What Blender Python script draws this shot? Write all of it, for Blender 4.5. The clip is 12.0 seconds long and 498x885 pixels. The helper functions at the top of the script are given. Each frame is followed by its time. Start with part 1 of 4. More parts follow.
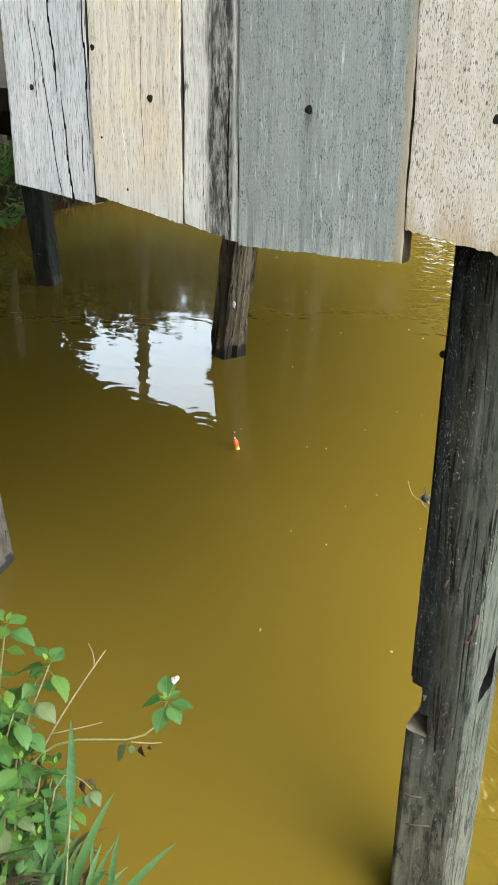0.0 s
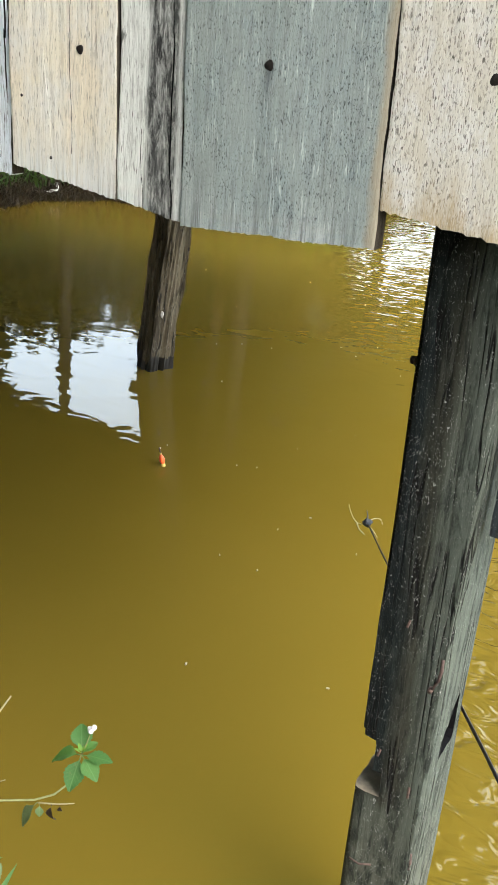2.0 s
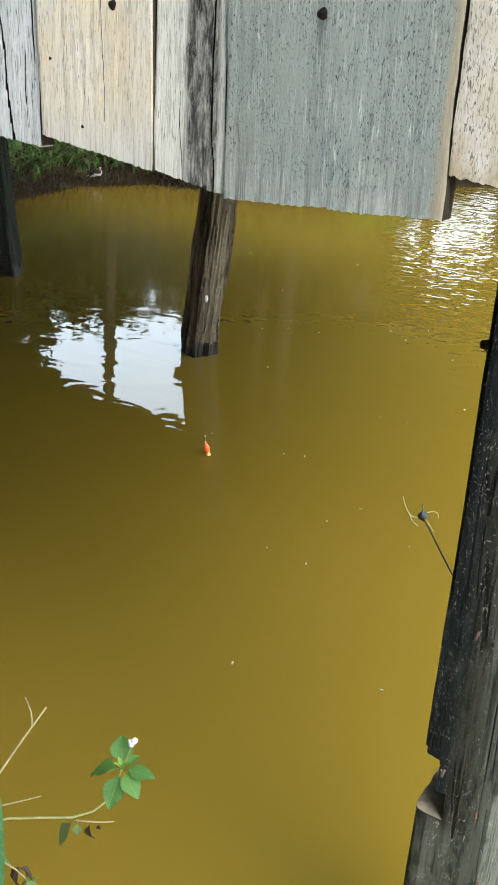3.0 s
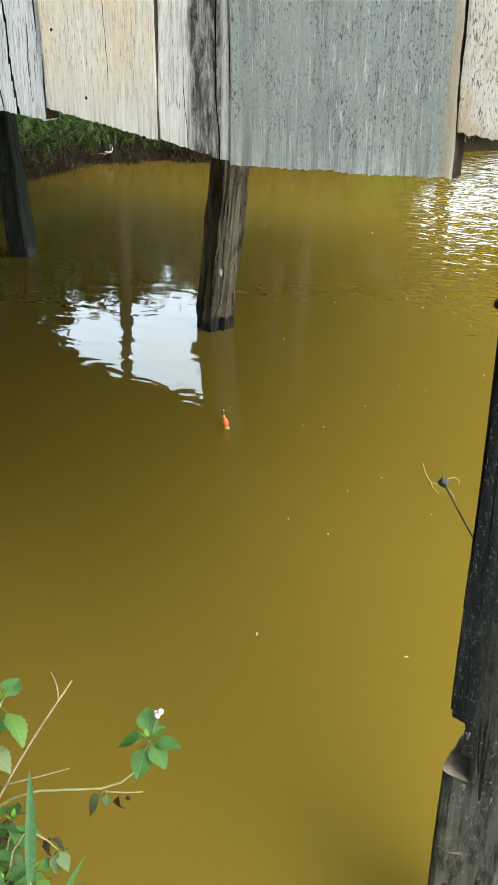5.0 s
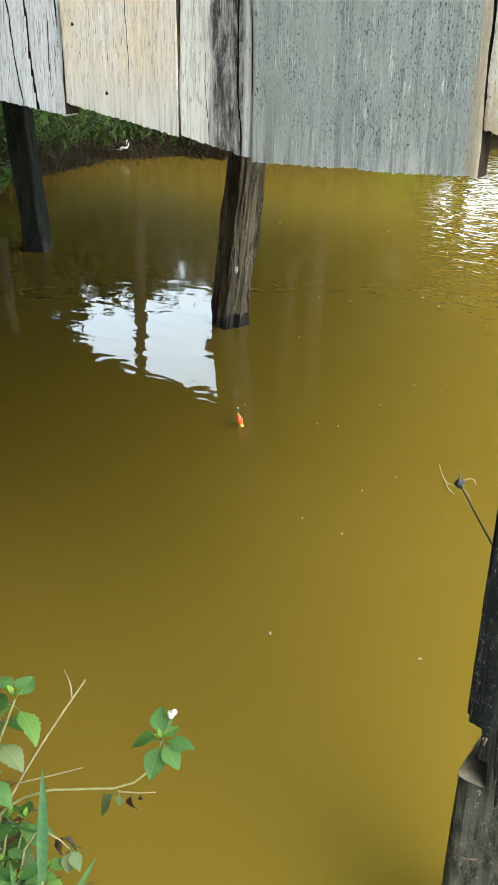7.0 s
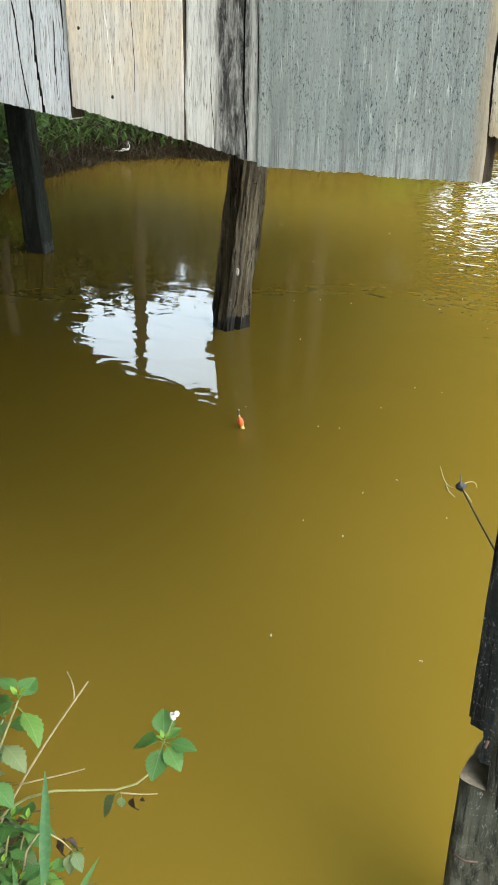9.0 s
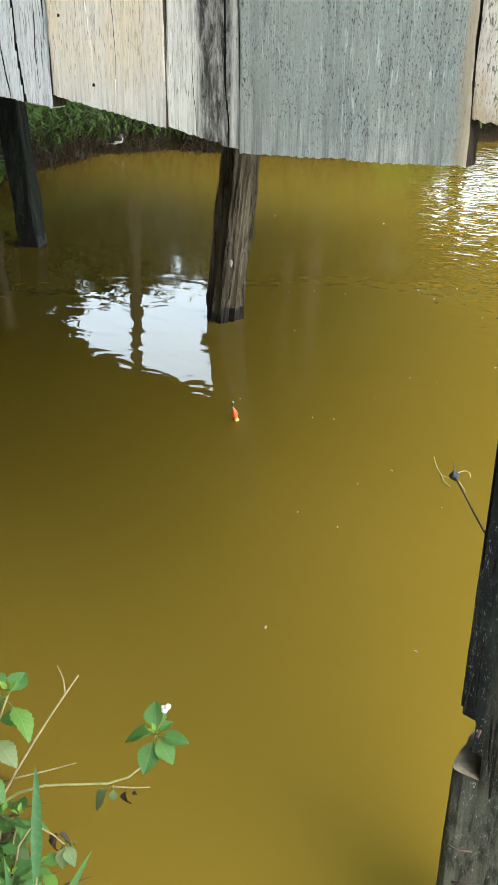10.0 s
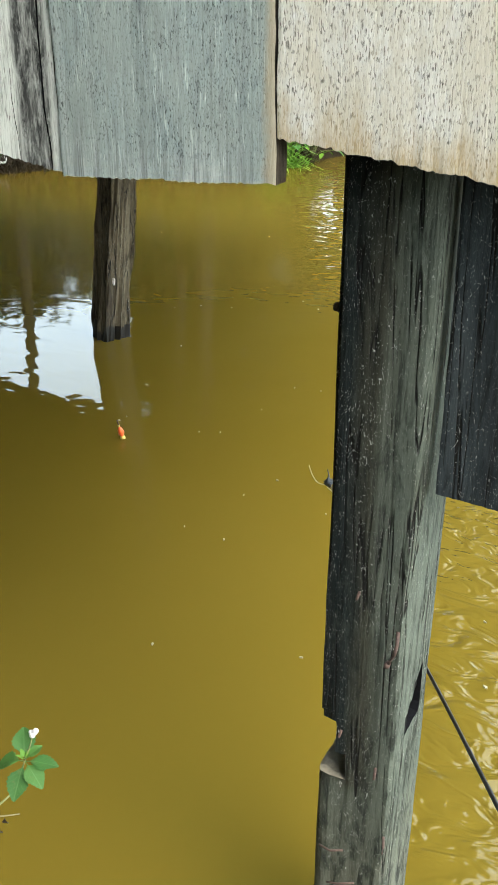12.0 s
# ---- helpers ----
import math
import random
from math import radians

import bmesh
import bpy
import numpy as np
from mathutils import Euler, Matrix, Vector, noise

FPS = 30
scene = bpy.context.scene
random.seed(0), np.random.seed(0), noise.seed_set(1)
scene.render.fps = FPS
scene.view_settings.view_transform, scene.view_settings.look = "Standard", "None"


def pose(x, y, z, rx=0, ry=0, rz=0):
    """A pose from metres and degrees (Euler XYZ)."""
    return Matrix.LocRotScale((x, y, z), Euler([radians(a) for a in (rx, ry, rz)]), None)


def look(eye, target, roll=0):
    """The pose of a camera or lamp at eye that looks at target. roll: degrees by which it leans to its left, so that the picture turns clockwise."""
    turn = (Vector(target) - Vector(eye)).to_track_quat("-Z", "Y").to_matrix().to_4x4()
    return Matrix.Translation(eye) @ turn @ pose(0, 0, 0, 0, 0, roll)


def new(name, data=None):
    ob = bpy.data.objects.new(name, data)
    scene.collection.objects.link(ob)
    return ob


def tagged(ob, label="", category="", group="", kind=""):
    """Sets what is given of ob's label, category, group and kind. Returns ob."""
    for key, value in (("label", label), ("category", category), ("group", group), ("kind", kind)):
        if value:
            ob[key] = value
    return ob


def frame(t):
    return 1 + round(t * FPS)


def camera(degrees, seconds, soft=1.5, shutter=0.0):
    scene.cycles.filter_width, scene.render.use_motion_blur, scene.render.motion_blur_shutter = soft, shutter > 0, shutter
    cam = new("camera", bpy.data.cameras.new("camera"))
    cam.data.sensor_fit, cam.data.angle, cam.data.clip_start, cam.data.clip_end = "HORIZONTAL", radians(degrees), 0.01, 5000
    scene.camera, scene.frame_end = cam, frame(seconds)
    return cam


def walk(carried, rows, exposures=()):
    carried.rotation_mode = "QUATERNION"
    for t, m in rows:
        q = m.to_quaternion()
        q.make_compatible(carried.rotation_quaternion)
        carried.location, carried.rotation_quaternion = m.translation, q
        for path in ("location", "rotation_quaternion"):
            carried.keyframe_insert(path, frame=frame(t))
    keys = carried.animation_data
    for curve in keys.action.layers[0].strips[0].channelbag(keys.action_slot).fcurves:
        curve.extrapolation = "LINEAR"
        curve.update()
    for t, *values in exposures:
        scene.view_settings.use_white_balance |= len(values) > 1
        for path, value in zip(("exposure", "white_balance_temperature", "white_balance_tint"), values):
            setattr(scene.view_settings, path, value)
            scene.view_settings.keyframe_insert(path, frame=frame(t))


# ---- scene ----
cam = camera(28.89, 12.0, soft=1.1)
PATH = [
    (0.0, look((0.1826, -0.2542, 1.6148), (-0.8218, 1.2836, 0.8059), 0.88)),
    (0.5, look((0.1439, -0.2006, 1.5669), (-0.7746, 1.3713, 0.7151), 3.57)),
    (1.0, look((0.1477, -0.2081, 1.5702), (-0.7818, 1.3953, 0.7814), 3.53)),
    (1.5, look((0.1455, -0.2308, 1.5660), (-0.7716, 1.3982, 0.8112), 3.97)),
    (2.0, look((0.0562, -0.1024, 1.5224), (-0.8178, 1.5332, 0.7561), 4.15)),
    (2.5, look((-0.0058, -0.0093, 1.4917), (-0.9343, 1.5801, 0.6992), 3.06)),
    (3.0, look((-0.0041, -0.0067, 1.4884), (-0.9501, 1.5689, 0.6886), 2.78)),
    (3.5, look((0.0036, -0.0112, 1.4879), (-0.9418, 1.5627, 0.6850), 1.53)),
    (3.7, look((-0.0027, -0.0053, 1.4851), (-0.9533, 1.5395, 0.6372), 0.73)),
    (5.5, look((0.0024, -0.0003, 1.4802), (-0.9663, 1.5305, 0.6314), 0.46)),
    (6.0, look((-0.0021, 0.0079, 1.4821), (-0.9647, 1.5374, 0.6250), 0.43)),
    (6.5, look((-0.0078, 0.0042, 1.4789), (-0.9878, 1.5246, 0.6259), 0.81)),
    (8.5, look((-0.0143, 0.0033, 1.4805), (-1.0067, 1.5117, 0.6274), 0.66)),
    (9.0, look((-0.0143, -0.0021, 1.4821), (-1.0000, 1.5135, 0.6337), 0.99)),
    (9.5, look((-0.0095, 0.0023, 1.4807), (-0.9981, 1.5121, 0.6222), 0.66)),
    (10.0, look((-0.0064, 0.0124, 1.4752), (-0.9853, 1.5238, 0.6137), 0.41)),
    (10.5, look((0.0040, 0.0160, 1.4763), (-0.9449, 1.5571, 0.6297), 0.61)),
    (11.0, look((0.0286, 0.0165, 1.4781), (-0.8785, 1.5934, 0.6417), 1.07)),
    (11.5, look((0.0633, 0.0300, 1.4775), (-0.7984, 1.6360, 0.6527), 0.27)),
    (12.0, look((0.0726, 0.0417, 1.4833), (-0.7541, 1.6625, 0.6460), -0.03)),
]
walk(cam, PATH, exposures=[(0.0, 1.95, 6500, 10), (5.5, 1.95, 6450, 8), (10.0, 1.95, 6450, 8), (12.0, 1.95, 6400, 4)])

# ---- light: bright overcast sky, weak soft sun ----
SUN_EL, SUN_AZ = 43.0, 110.0
world = bpy.data.worlds.new("world")
scene.world = world
world.use_nodes = True
wn = world.node_tree
sky = wn.nodes.new("ShaderNodeTexSky")
sky.sky_type = "NISHITA"
sky.sun_disc = False
sky.sun_elevation, sky.sun_rotation = radians(SUN_EL), radians(SUN_AZ)
sky.air_density, sky.dust_density, sky.ozone_density = 1.0, 6.0, 1.0
wn.nodes["Background"].inputs["Strength"].default_value = 0.08
wn.links.new(sky.outputs[0], wn.nodes["Background"].inputs["Color"])
cloud = wn.nodes.new("ShaderNodeBackground")  # the even white cloud cover under that sky
cloud.inputs["Color"].default_value, cloud.inputs["Strength"].default_value = (0.85, 0.975, 1.05, 1), 0.95
both = wn.nodes.new("ShaderNodeAddShader")
wn.links.new(wn.nodes["Background"].outputs[0], both.inputs[0])
wn.links.new(cloud.outputs[0], both.inputs[1])
wn.links.new(both.outputs[0], wn.nodes["World Output"].inputs["Surface"])
sun = bpy.data.lights.new("sun", "SUN")
sun.energy, sun.angle, sun.color = 0.36, radians(65), (1.0, 0.97, 0.9)
sun_ob = new("sun", sun)
az = radians(SUN_AZ)
sun_dir = Vector((math.sin(az) * math.cos(radians(SUN_EL)), math.cos(az) * math.cos(radians(SUN_EL)), math.sin(radians(SUN_EL))))
sun_ob.matrix_world = look(sun_dir * 30, (0, 0, 0))


# ---- material helpers ----
def material(name):
    m = bpy.data.materials.new(name)
    m.use_nodes = True
    return m, m.node_tree, m.node_tree.nodes["Principled BSDF"]


def coords(nt, scale=(1, 1, 1), space="Object", loc=(0, 0, 0)):
    tc = nt.nodes.new("ShaderNodeTexCoord")
    mp = nt.nodes.new("ShaderNodeMapping")
    mp.inputs["Scale"].default_value = scale
    mp.inputs["Location"].default_value = loc
    nt.links.new(tc.outputs[space], mp.inputs["Vector"])
    return mp.outputs[0]


def noise_tex(nt, vec, scale=1.0, detail=4.0, rough=0.6, distort=0.0):
    n = nt.nodes.new("ShaderNodeTexNoise")
    n.inputs["Scale"].default_value, n.inputs["Detail"].default_value = scale, detail
    n.inputs["Roughness"].default_value, n.inputs["Distortion"].default_value = rough, distort
    nt.links.new(vec, n.inputs["Vector"])
    return n.outputs["Fac"]


def ramp(nt, fac, stops):
    r = nt.nodes.new("ShaderNodeValToRGB")
    e = r.color_ramp.elements
    while len(e) < len(stops):
        e.new(0.5)
    for k, (p, c) in enumerate(stops):
        e[k].position = p
        e[k].color = (*c, 1) if isinstance(c, tuple) else (c, c, c, 1)
    nt.links.new(fac, r.inputs["Fac"])
    return r.outputs["Color"]


def mix(nt, fac, a, b, mode="MIX"):
    m = nt.nodes.new("ShaderNodeMix")
    m.data_type, m.blend_type = "RGBA", mode
    for sock, v in ((m.inputs[0], fac), (m.inputs[6], a), (m.inputs[7], b)):
        if isinstance(v, bpy.types.NodeSocket):
            nt.links.new(v, sock)
        elif isinstance(v, tuple):
            sock.default_value = (*v, 1)
        else:
            sock.default_value = v
    return m.outputs[2]


def maths(nt, op, a, b=0.0, clamp=False):
    m = nt.nodes.new("ShaderNodeMath")
    m.operation, m.use_clamp = op, clamp
    for sock, v in zip(m.inputs, (a, b)):
        if isinstance(v, bpy.types.NodeSocket):
            nt.links.new(v, sock)
        else:
            sock.default_value = v
    return m.outputs[0]


def bump(nt, bsdf, height, strength, distance):
    b = nt.nodes.new("ShaderNodeBump")
    b.inputs["Strength"].default_value, b.inputs["Distance"].default_value = strength, distance
    nt.links.new(height, b.inputs["Height"])
    nt.links.new(b.outputs[0], bsdf.inputs["Normal"])


def axis(nt, which, space="Object"):
    tc = nt.nodes.new("ShaderNodeTexCoord")
    sp = nt.nodes.new("ShaderNodeSeparateXYZ")
    nt.links.new(tc.outputs[space], sp.inputs[0])
    return sp.outputs[which]


def plank_wood(name, light, dark, streak, pores, mould=None, edge=None, tint=None, shift=0.0, lines=0.5, pore_len=40.0, bands=1.0, checks=0.0, dots_more=0.0, bleach=None, foot=None, stain=None, flakes=0.0, mottle=0.0):
    """Weathered sawn wood with upright grain: light and dark of the face, colour of the grain lines, how dense and long the pores are."""
    m, nt, b = material(name)
    at = (shift, shift, shift)
    broad = noise_tex(nt, coords(nt, (13, 13, 1.3), loc=at), 1.0, 4)
    mid = noise_tex(nt, coords(nt, (70, 70, 3.0), loc=at), 1.0, 5, 0.6, 0.2)
    grain = noise_tex(nt, coords(nt, (300, 300, 20.0), loc=at), 1.0, 6, 0.75, 0.5)
    fine = noise_tex(nt, coords(nt, (620, 620, pore_len * 2), loc=at), 1.0, 3, 0.65)
    dots = noise_tex(nt, coords(nt, (560, 560, pore_len * 2.5), loc=at), 1.0, 2, 0.5, 0.4)
    blot = noise_tex(nt, coords(nt, (15, 15, 9), loc=at), 1.0, 6, 0.7)
    col = mix(nt, ramp(nt, broad, [(0.34, 0.5 - 0.5 * bands), (0.66, 0.5 + 0.5 * bands)]), light, dark)
    if tint:
        col = mix(nt, ramp(nt, blot, [(0.42, 0.0), (0.62, 0.8)]), col, tint)
    col = mix(nt, ramp(nt, mid, [(0.28, lines * 0.45), (0.46, 0.0)]), col, streak)
    col = mix(nt, ramp(nt, grain, [(0.36, lines), (0.52, 0.0)]), col, streak)
    col = mix(nt, ramp(nt, grain, [(0.56, 0.0), (0.72, 0.35)]), col, tuple(min(0.85, v * 1.25) for v in light))
    col = mix(nt, ramp(nt, fine, [(0.33, pores * 0.7), (0.45, 0.0)]), col, tuple(v * 0.35 for v in streak))
    col = mix(nt, ramp(nt, dots, [(0.27 + dots_more, pores), (0.36 + dots_more, 0.0)]), col, tuple(v * 0.22 for v in streak))
    split = noise_tex(nt, coords(nt, (15, 15, 0.6), loc=at), 1.0, 3, 0.5)
    line = maths(nt, "MULTIPLY", ramp(nt, split, [(0.494, 0.0), (0.5, lines if not flakes else 0.12), (0.506, 0.0)]), ramp(nt, blot, [(0.42, 0.0), (0.52, 1.0)]))
    col = mix(nt, line, col, tuple(v * 0.3 for v in streak))
    if checks:
        ck = noise_tex(nt, coords(nt, (120, 120, 14), loc=at), 1.0, 3, 0.6, 0.8)
        col = mix(nt, ramp(nt, ck, [(0.27, checks), (0.34, 0.0)]), col, (0.03, 0.03, 0.032))
    if flakes:
        fl = noise_tex(nt, coords(nt, (300, 300, 24), loc=at), 1.0, 4, 0.65, 0.6)
        col = mix(nt, ramp(nt, fl, [(0.58, 0.0), (0.70, flakes)]), col, tuple(min(0.8, v * 1.55) for v in light))
    low = maths(nt, "ADD", axis(nt, 2), maths(nt, "MULTIPLY", maths(nt, "SUBTRACT", mid, 0.5), 0.10))
    low = maths(nt, "ADD", low, maths(nt, "MULTIPLY", maths(nt, "SUBTRACT", blot, 0.5), 0.12))
    if bleach:  # rain-washed paler band above the sawn end
        z0, z1, bcol = bleach
        e = maths(nt, "DIVIDE", maths(nt, "SUBTRACT", z1, low), z1 - z0, True)
        e = maths(nt, "MULTIPLY", e, ramp(nt, grain, [(0.36, 0.15), (0.52, 0.9)]))
        col = mix(nt, e, col, bcol)
    if mottle:
        mt = noise_tex(nt, coords(nt, (34, 34, 20), loc=at), 1.0, 6, 0.75, 0.6)
        col = mix(nt, ramp(nt, mt, [(0.44, 0.0), (0.60, mottle)]), col, dark)
        col = mix(nt, ramp(nt, mt, [(0.28, mottle), (0.42, 0.0)]), col, tuple(v * 0.62 for v in tint))
    if foot:  # brown stain along the sloping sawn end
        z0, z1, bcol, x0, slope = foot
        low = maths(nt, "ADD", low, maths(nt, "MULTIPLY", maths(nt, "SUBTRACT", axis(nt, 0), x0), slope))
        e = maths(nt, "DIVIDE", maths(nt, "SUBTRACT", z1, low), z1 - z0, True)
        col = mix(nt, maths(nt, "MULTIPLY", e, ramp(nt, fine, [(0.35, 1.0), (0.6, 0.6)])), col, bcol)
    if stain:  # rust run below a nail
        sx, sz = stain
        e = maths(nt, "SUBTRACT", 1.0, maths(nt, "DIVIDE", maths(nt, "ABSOLUTE", maths(nt, "SUBTRACT", axis(nt, 0), sx)), 0.009), True)
        d = maths(nt, "MULTIPLY", maths(nt, "DIVIDE", maths(nt, "SUBTRACT", sz + 0.012, axis(nt, 2)), 0.012, True), maths(nt, "DIVIDE", maths(nt, "SUBTRACT", axis(nt, 2), sz - 0.055), 0.06, True))
        col = mix(nt, maths(nt, "MULTIPLY", maths(nt, "MULTIPLY", e, d), 0.75), col, (0.06, 0.062, 0.075))
    # dirt wicked up from the sawn ends
    wick = maths(nt, "SUBTRACT", 1.0, maths(nt, "DIVIDE", maths(nt, "SUBTRACT", axis(nt, 2), 1.30), 0.085), True)
    wick = maths(nt, "MULTIPLY", wick, ramp(nt, noise_tex(nt, coords(nt, (210, 210, 5), loc=at), 1.0, 4, 0.7), [(0.34, 0.7), (0.50, 0.0)]))
    col = mix(nt, wick, col, tuple(v * 0.5 for v in streak))
    if edge:
        x0, x1, ecol = edge
        e = maths(nt, "ADD", axis(nt, 0), maths(nt, "MULTIPLY", maths(nt, "SUBTRACT", blot, 0.5), 0.03))
        e = maths(nt, "DIVIDE", maths(nt, "SUBTRACT", e, x0), x1 - x0, True)
        col = mix(nt, maths(nt, "MULTIPLY", e, 0.75), col, ecol)
    if mould:
        x0, x1, wide = mould
        e = maths(nt, "ADD", axis(nt, 0), maths(nt, "MULTIPLY", maths(nt, "SUBTRACT", noise_tex(nt, coords(nt, (24, 24, 7), loc=at), 1.0, 4), 0.5), wide))
        e = maths(nt, "DIVIDE", maths(nt, "SUBTRACT", e, x0), x1 - x0, True)
        sp = noise_tex(nt, coords(nt, (120, 120, 26), loc=at), 1.0, 6, 0.75, 0.5)
        patch = ramp(nt, noise_tex(nt, coords(nt, (55, 55, 11), loc=at), 1.0, 4, 0.6), [(0.40, 1.0), (0.62, 0.85)])
        gone = maths(nt, "DIVIDE", maths(nt, "SUBTRACT", -0.6475, axis(nt, 0)), 0.004, True)
        e = maths(nt, "MULTIPLY", e, maths(nt, "ADD", maths(nt, "MULTIPLY", gone, 0.7), 0.3))
        col = mix(nt, maths(nt, "MULTIPLY", maths(nt, "MULTIPLY", e, patch), ramp(nt, sp, [(0.44, 1.0), (0.66, 0.40)])), col, (0.022, 0.023, 0.024))
    nt.links.new(col, b.inputs["Base Color"])
    b.inputs["Roughness"].default_value = 0.85
    b.inputs["Specular IOR Level"].default_value = 0.2
    h = maths(nt, "ADD", maths(nt, "MULTIPLY", grain, 0.7), maths(nt, "MULTIPLY", fine, 0.35))
    h = maths(nt, "ADD", h, maths(nt, "MULTIPLY", mid, 0.3))
    bump(nt, b, maths(nt, "SUBTRACT", h, line), 0.9, 0.0014)
    return m


def plain(name, col, rough=0.6, metal=0.0, vary=0.25, scale=60.0, relief=0.0006):
    m, nt, b = material(name)
    n = noise_tex(nt, coords(nt), scale, 4)
    c = mix(nt, ramp(nt, n, [(0.3, 0.0), (0.7, 1.0)]), tuple(v * (1 - vary) for v in col), tuple(min(1, v * (1 + vary)) for v in col))
    nt.links.new(c, b.inputs["Base Color"])
    b.inputs["Roughness"].default_value, b.inputs["Metallic"].default_value = rough, metal
    bump(nt, b, n, 0.6, relief)
    return m


M_WHITE = plank_wood("white_wood", (0.80, 0.86, 0.92), (0.68, 0.75, 0.82), (0.20, 0.22, 0.25), 0.9, shift=1.3, lines=0.42, pore_len=20, bands=0.7, checks=1.0)
M_TAN = plank_wood("cream_wood", (0.84, 0.805, 0.68), (0.79, 0.715, 0.575), (0.33, 0.28, 0.20), 0.7, tint=(0.77, 0.77, 0.735), shift=2.7, lines=0.34, pore_len=30, bands=0.8, checks=0.5, bleach=(1.325, 1.40, (0.69, 0.72, 0.72)))
M_PALE = plank_wood("pale_wood", (0.81, 0.84, 0.805), (0.70, 0.72, 0.69), (0.17, 0.17, 0.16), 0.8, mould=(-0.699, -0.689, 0.035), shift=4.1, lines=0.45, pore_len=24, bands=0.7, checks=0.8, bleach=(1.30, 1.36, (0.75, 0.785, 0.75)))
M_GREY = plank_wood("grey_wood", (0.365, 0.415, 0.402), (0.29, 0.335, 0.325), (0.15, 0.165, 0.165), 0.85, edge=(-0.380, -0.371, (0.40, 0.34, 0.24)), tint=(0.29, 0.355, 0.365), shift=5.9, lines=0.55, pore_len=95, bands=0.6, checks=0.95, dots_more=0.06, bleach=(1.30, 1.345, (0.46, 0.50, 0.50)), stain=(-0.520, 1.495), flakes=1.0, mottle=0.75)
M_SPECK = plank_wood("speckled_wood", (0.71, 0.70, 0.655), (0.57, 0.53, 0.44), (0.16, 0.135, 0.10), 0.8, tint=(0.70, 0.70, 0.685), shift=7.7, lines=0.14, pore_len=62, bands=0.25, checks=1.0, dots_more=0.085, foot=(1.343, 1.392, (0.44, 0.34, 0.20), -0.362, 0.1245), flakes=0.6, mottle=0.6)
M_UNDER = plank_wood("underside_wood", (0.21, 0.148, 0.080), (0.16, 0.113, 0.064), (0.06, 0.048, 0.03), 0.8, shift=9.1)
# much darker wood for board sides and backs, floor top and beams
M_DARK_WOOD = plank_wood("dark_wood", (0.075, 0.062, 0.045), (0.045, 0.038, 0.03), (0.015, 0.013, 0.011), 0.9, shift=10.3)


def post_wood(name, dark, brown, grey, x_dark=None, x_grey=None):
    """Old hardwood post: tarred dark on one side, brown to bleached grey on the other, with fine lint and drying cracks."""
    m, nt, b = material(name)
    grain = noise_tex(nt, coords(nt, (105, 105, 6.5)), 1.0, 7, 0.72, 0.7)
    broad = noise_tex(nt, coords(nt, (22, 22, 2.5)), 1.0, 4)
    lint = noise_tex(nt, coords(nt, (260, 260, 110)), 1.0, 3, 0.7, 2.0)
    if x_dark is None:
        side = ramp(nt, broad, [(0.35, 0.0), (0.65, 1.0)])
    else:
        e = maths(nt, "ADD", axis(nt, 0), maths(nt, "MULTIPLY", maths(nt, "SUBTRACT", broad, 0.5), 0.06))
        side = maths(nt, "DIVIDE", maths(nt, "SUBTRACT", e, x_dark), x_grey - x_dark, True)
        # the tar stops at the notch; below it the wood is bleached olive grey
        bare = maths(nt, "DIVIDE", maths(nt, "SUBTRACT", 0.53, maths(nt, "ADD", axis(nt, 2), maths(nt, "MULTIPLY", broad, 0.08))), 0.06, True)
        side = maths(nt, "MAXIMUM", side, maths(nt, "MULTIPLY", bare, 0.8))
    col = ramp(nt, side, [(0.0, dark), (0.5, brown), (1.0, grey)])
    col = mix(nt, ramp(nt, grain, [(0.34, 0.8), (0.47, 0.0)]), col, (0.010, 0.011, 0.011))
    col = mix(nt, ramp(nt, grain, [(0.54, 0.0), (0.75, 0.35)]), col, mix(nt, 0.5, col, tuple(min(1.0, v * 2.0 + 0.02) for v in grey)))
    rot = noise_tex(nt, coords(nt, (48, 48, 13), loc=(1, 3, 2)), 1.0, 7, 0.75, 0.4)
    if x_dark is not None:
        foot = maths(nt, "MULTIPLY", maths(nt, "DIVIDE", maths(nt, "SUBTRACT", 0.50, maths(nt, "ADD", axis(nt, 2), maths(nt, "MULTIPLY", broad, 0.10))), 0.25, True), 0.7)
        col = mix(nt, foot, col, mix(nt, ramp(nt, rot, [(0.38, 0.0), (0.62, 1.0)]), (0.040, 0.046, 0.036), (0.165, 0.168, 0.132)))
    col = mix(nt, ramp(nt, rot, [(0.36, 0.75), (0.50, 0.0)]), col, tuple(v * 0.5 for v in dark))
    col = mix(nt, ramp(nt, rot, [(0.54, 0.0), (0.70, 0.30)]), col, grey)
    split = noise_tex(nt, coords(nt, (26, 26, 0.9), loc=(2, 5, 1)), 1.0, 3, 0.6, 0.35)
    worn = noise_tex(nt, coords(nt, (30, 30, 7), loc=(6, 1, 4)), 1.0, 4, 0.6)
    line = maths(nt, "MULTIPLY", ramp(nt, split, [(0.484, 0.0), (0.494, 1.0), (0.506, 1.0), (0.516, 0.0)]), ramp(nt, worn, [(0.40, 0.0), (0.50, 1.0)]))
    col = mix(nt, line, col, (0.006, 0.006, 0.006))
    col = mix(nt, maths(nt, "MULTIPLY", ramp(nt, lint, [(0.62, 0.0), (0.66, 0.85)]), ramp(nt, worn, [(0.40, 0.25), (0.58, 1.0)])), col, (0.46, 0.47, 0.45))
    nt.links.new(col, b.inputs["Base Color"])
    b.inputs["Roughness"].default_value = 0.8
    b.inputs["Specular IOR Level"].default_value = 0.18
    h = maths(nt, "ADD", grain, maths(nt, "MULTIPLY", lint, 0.4))
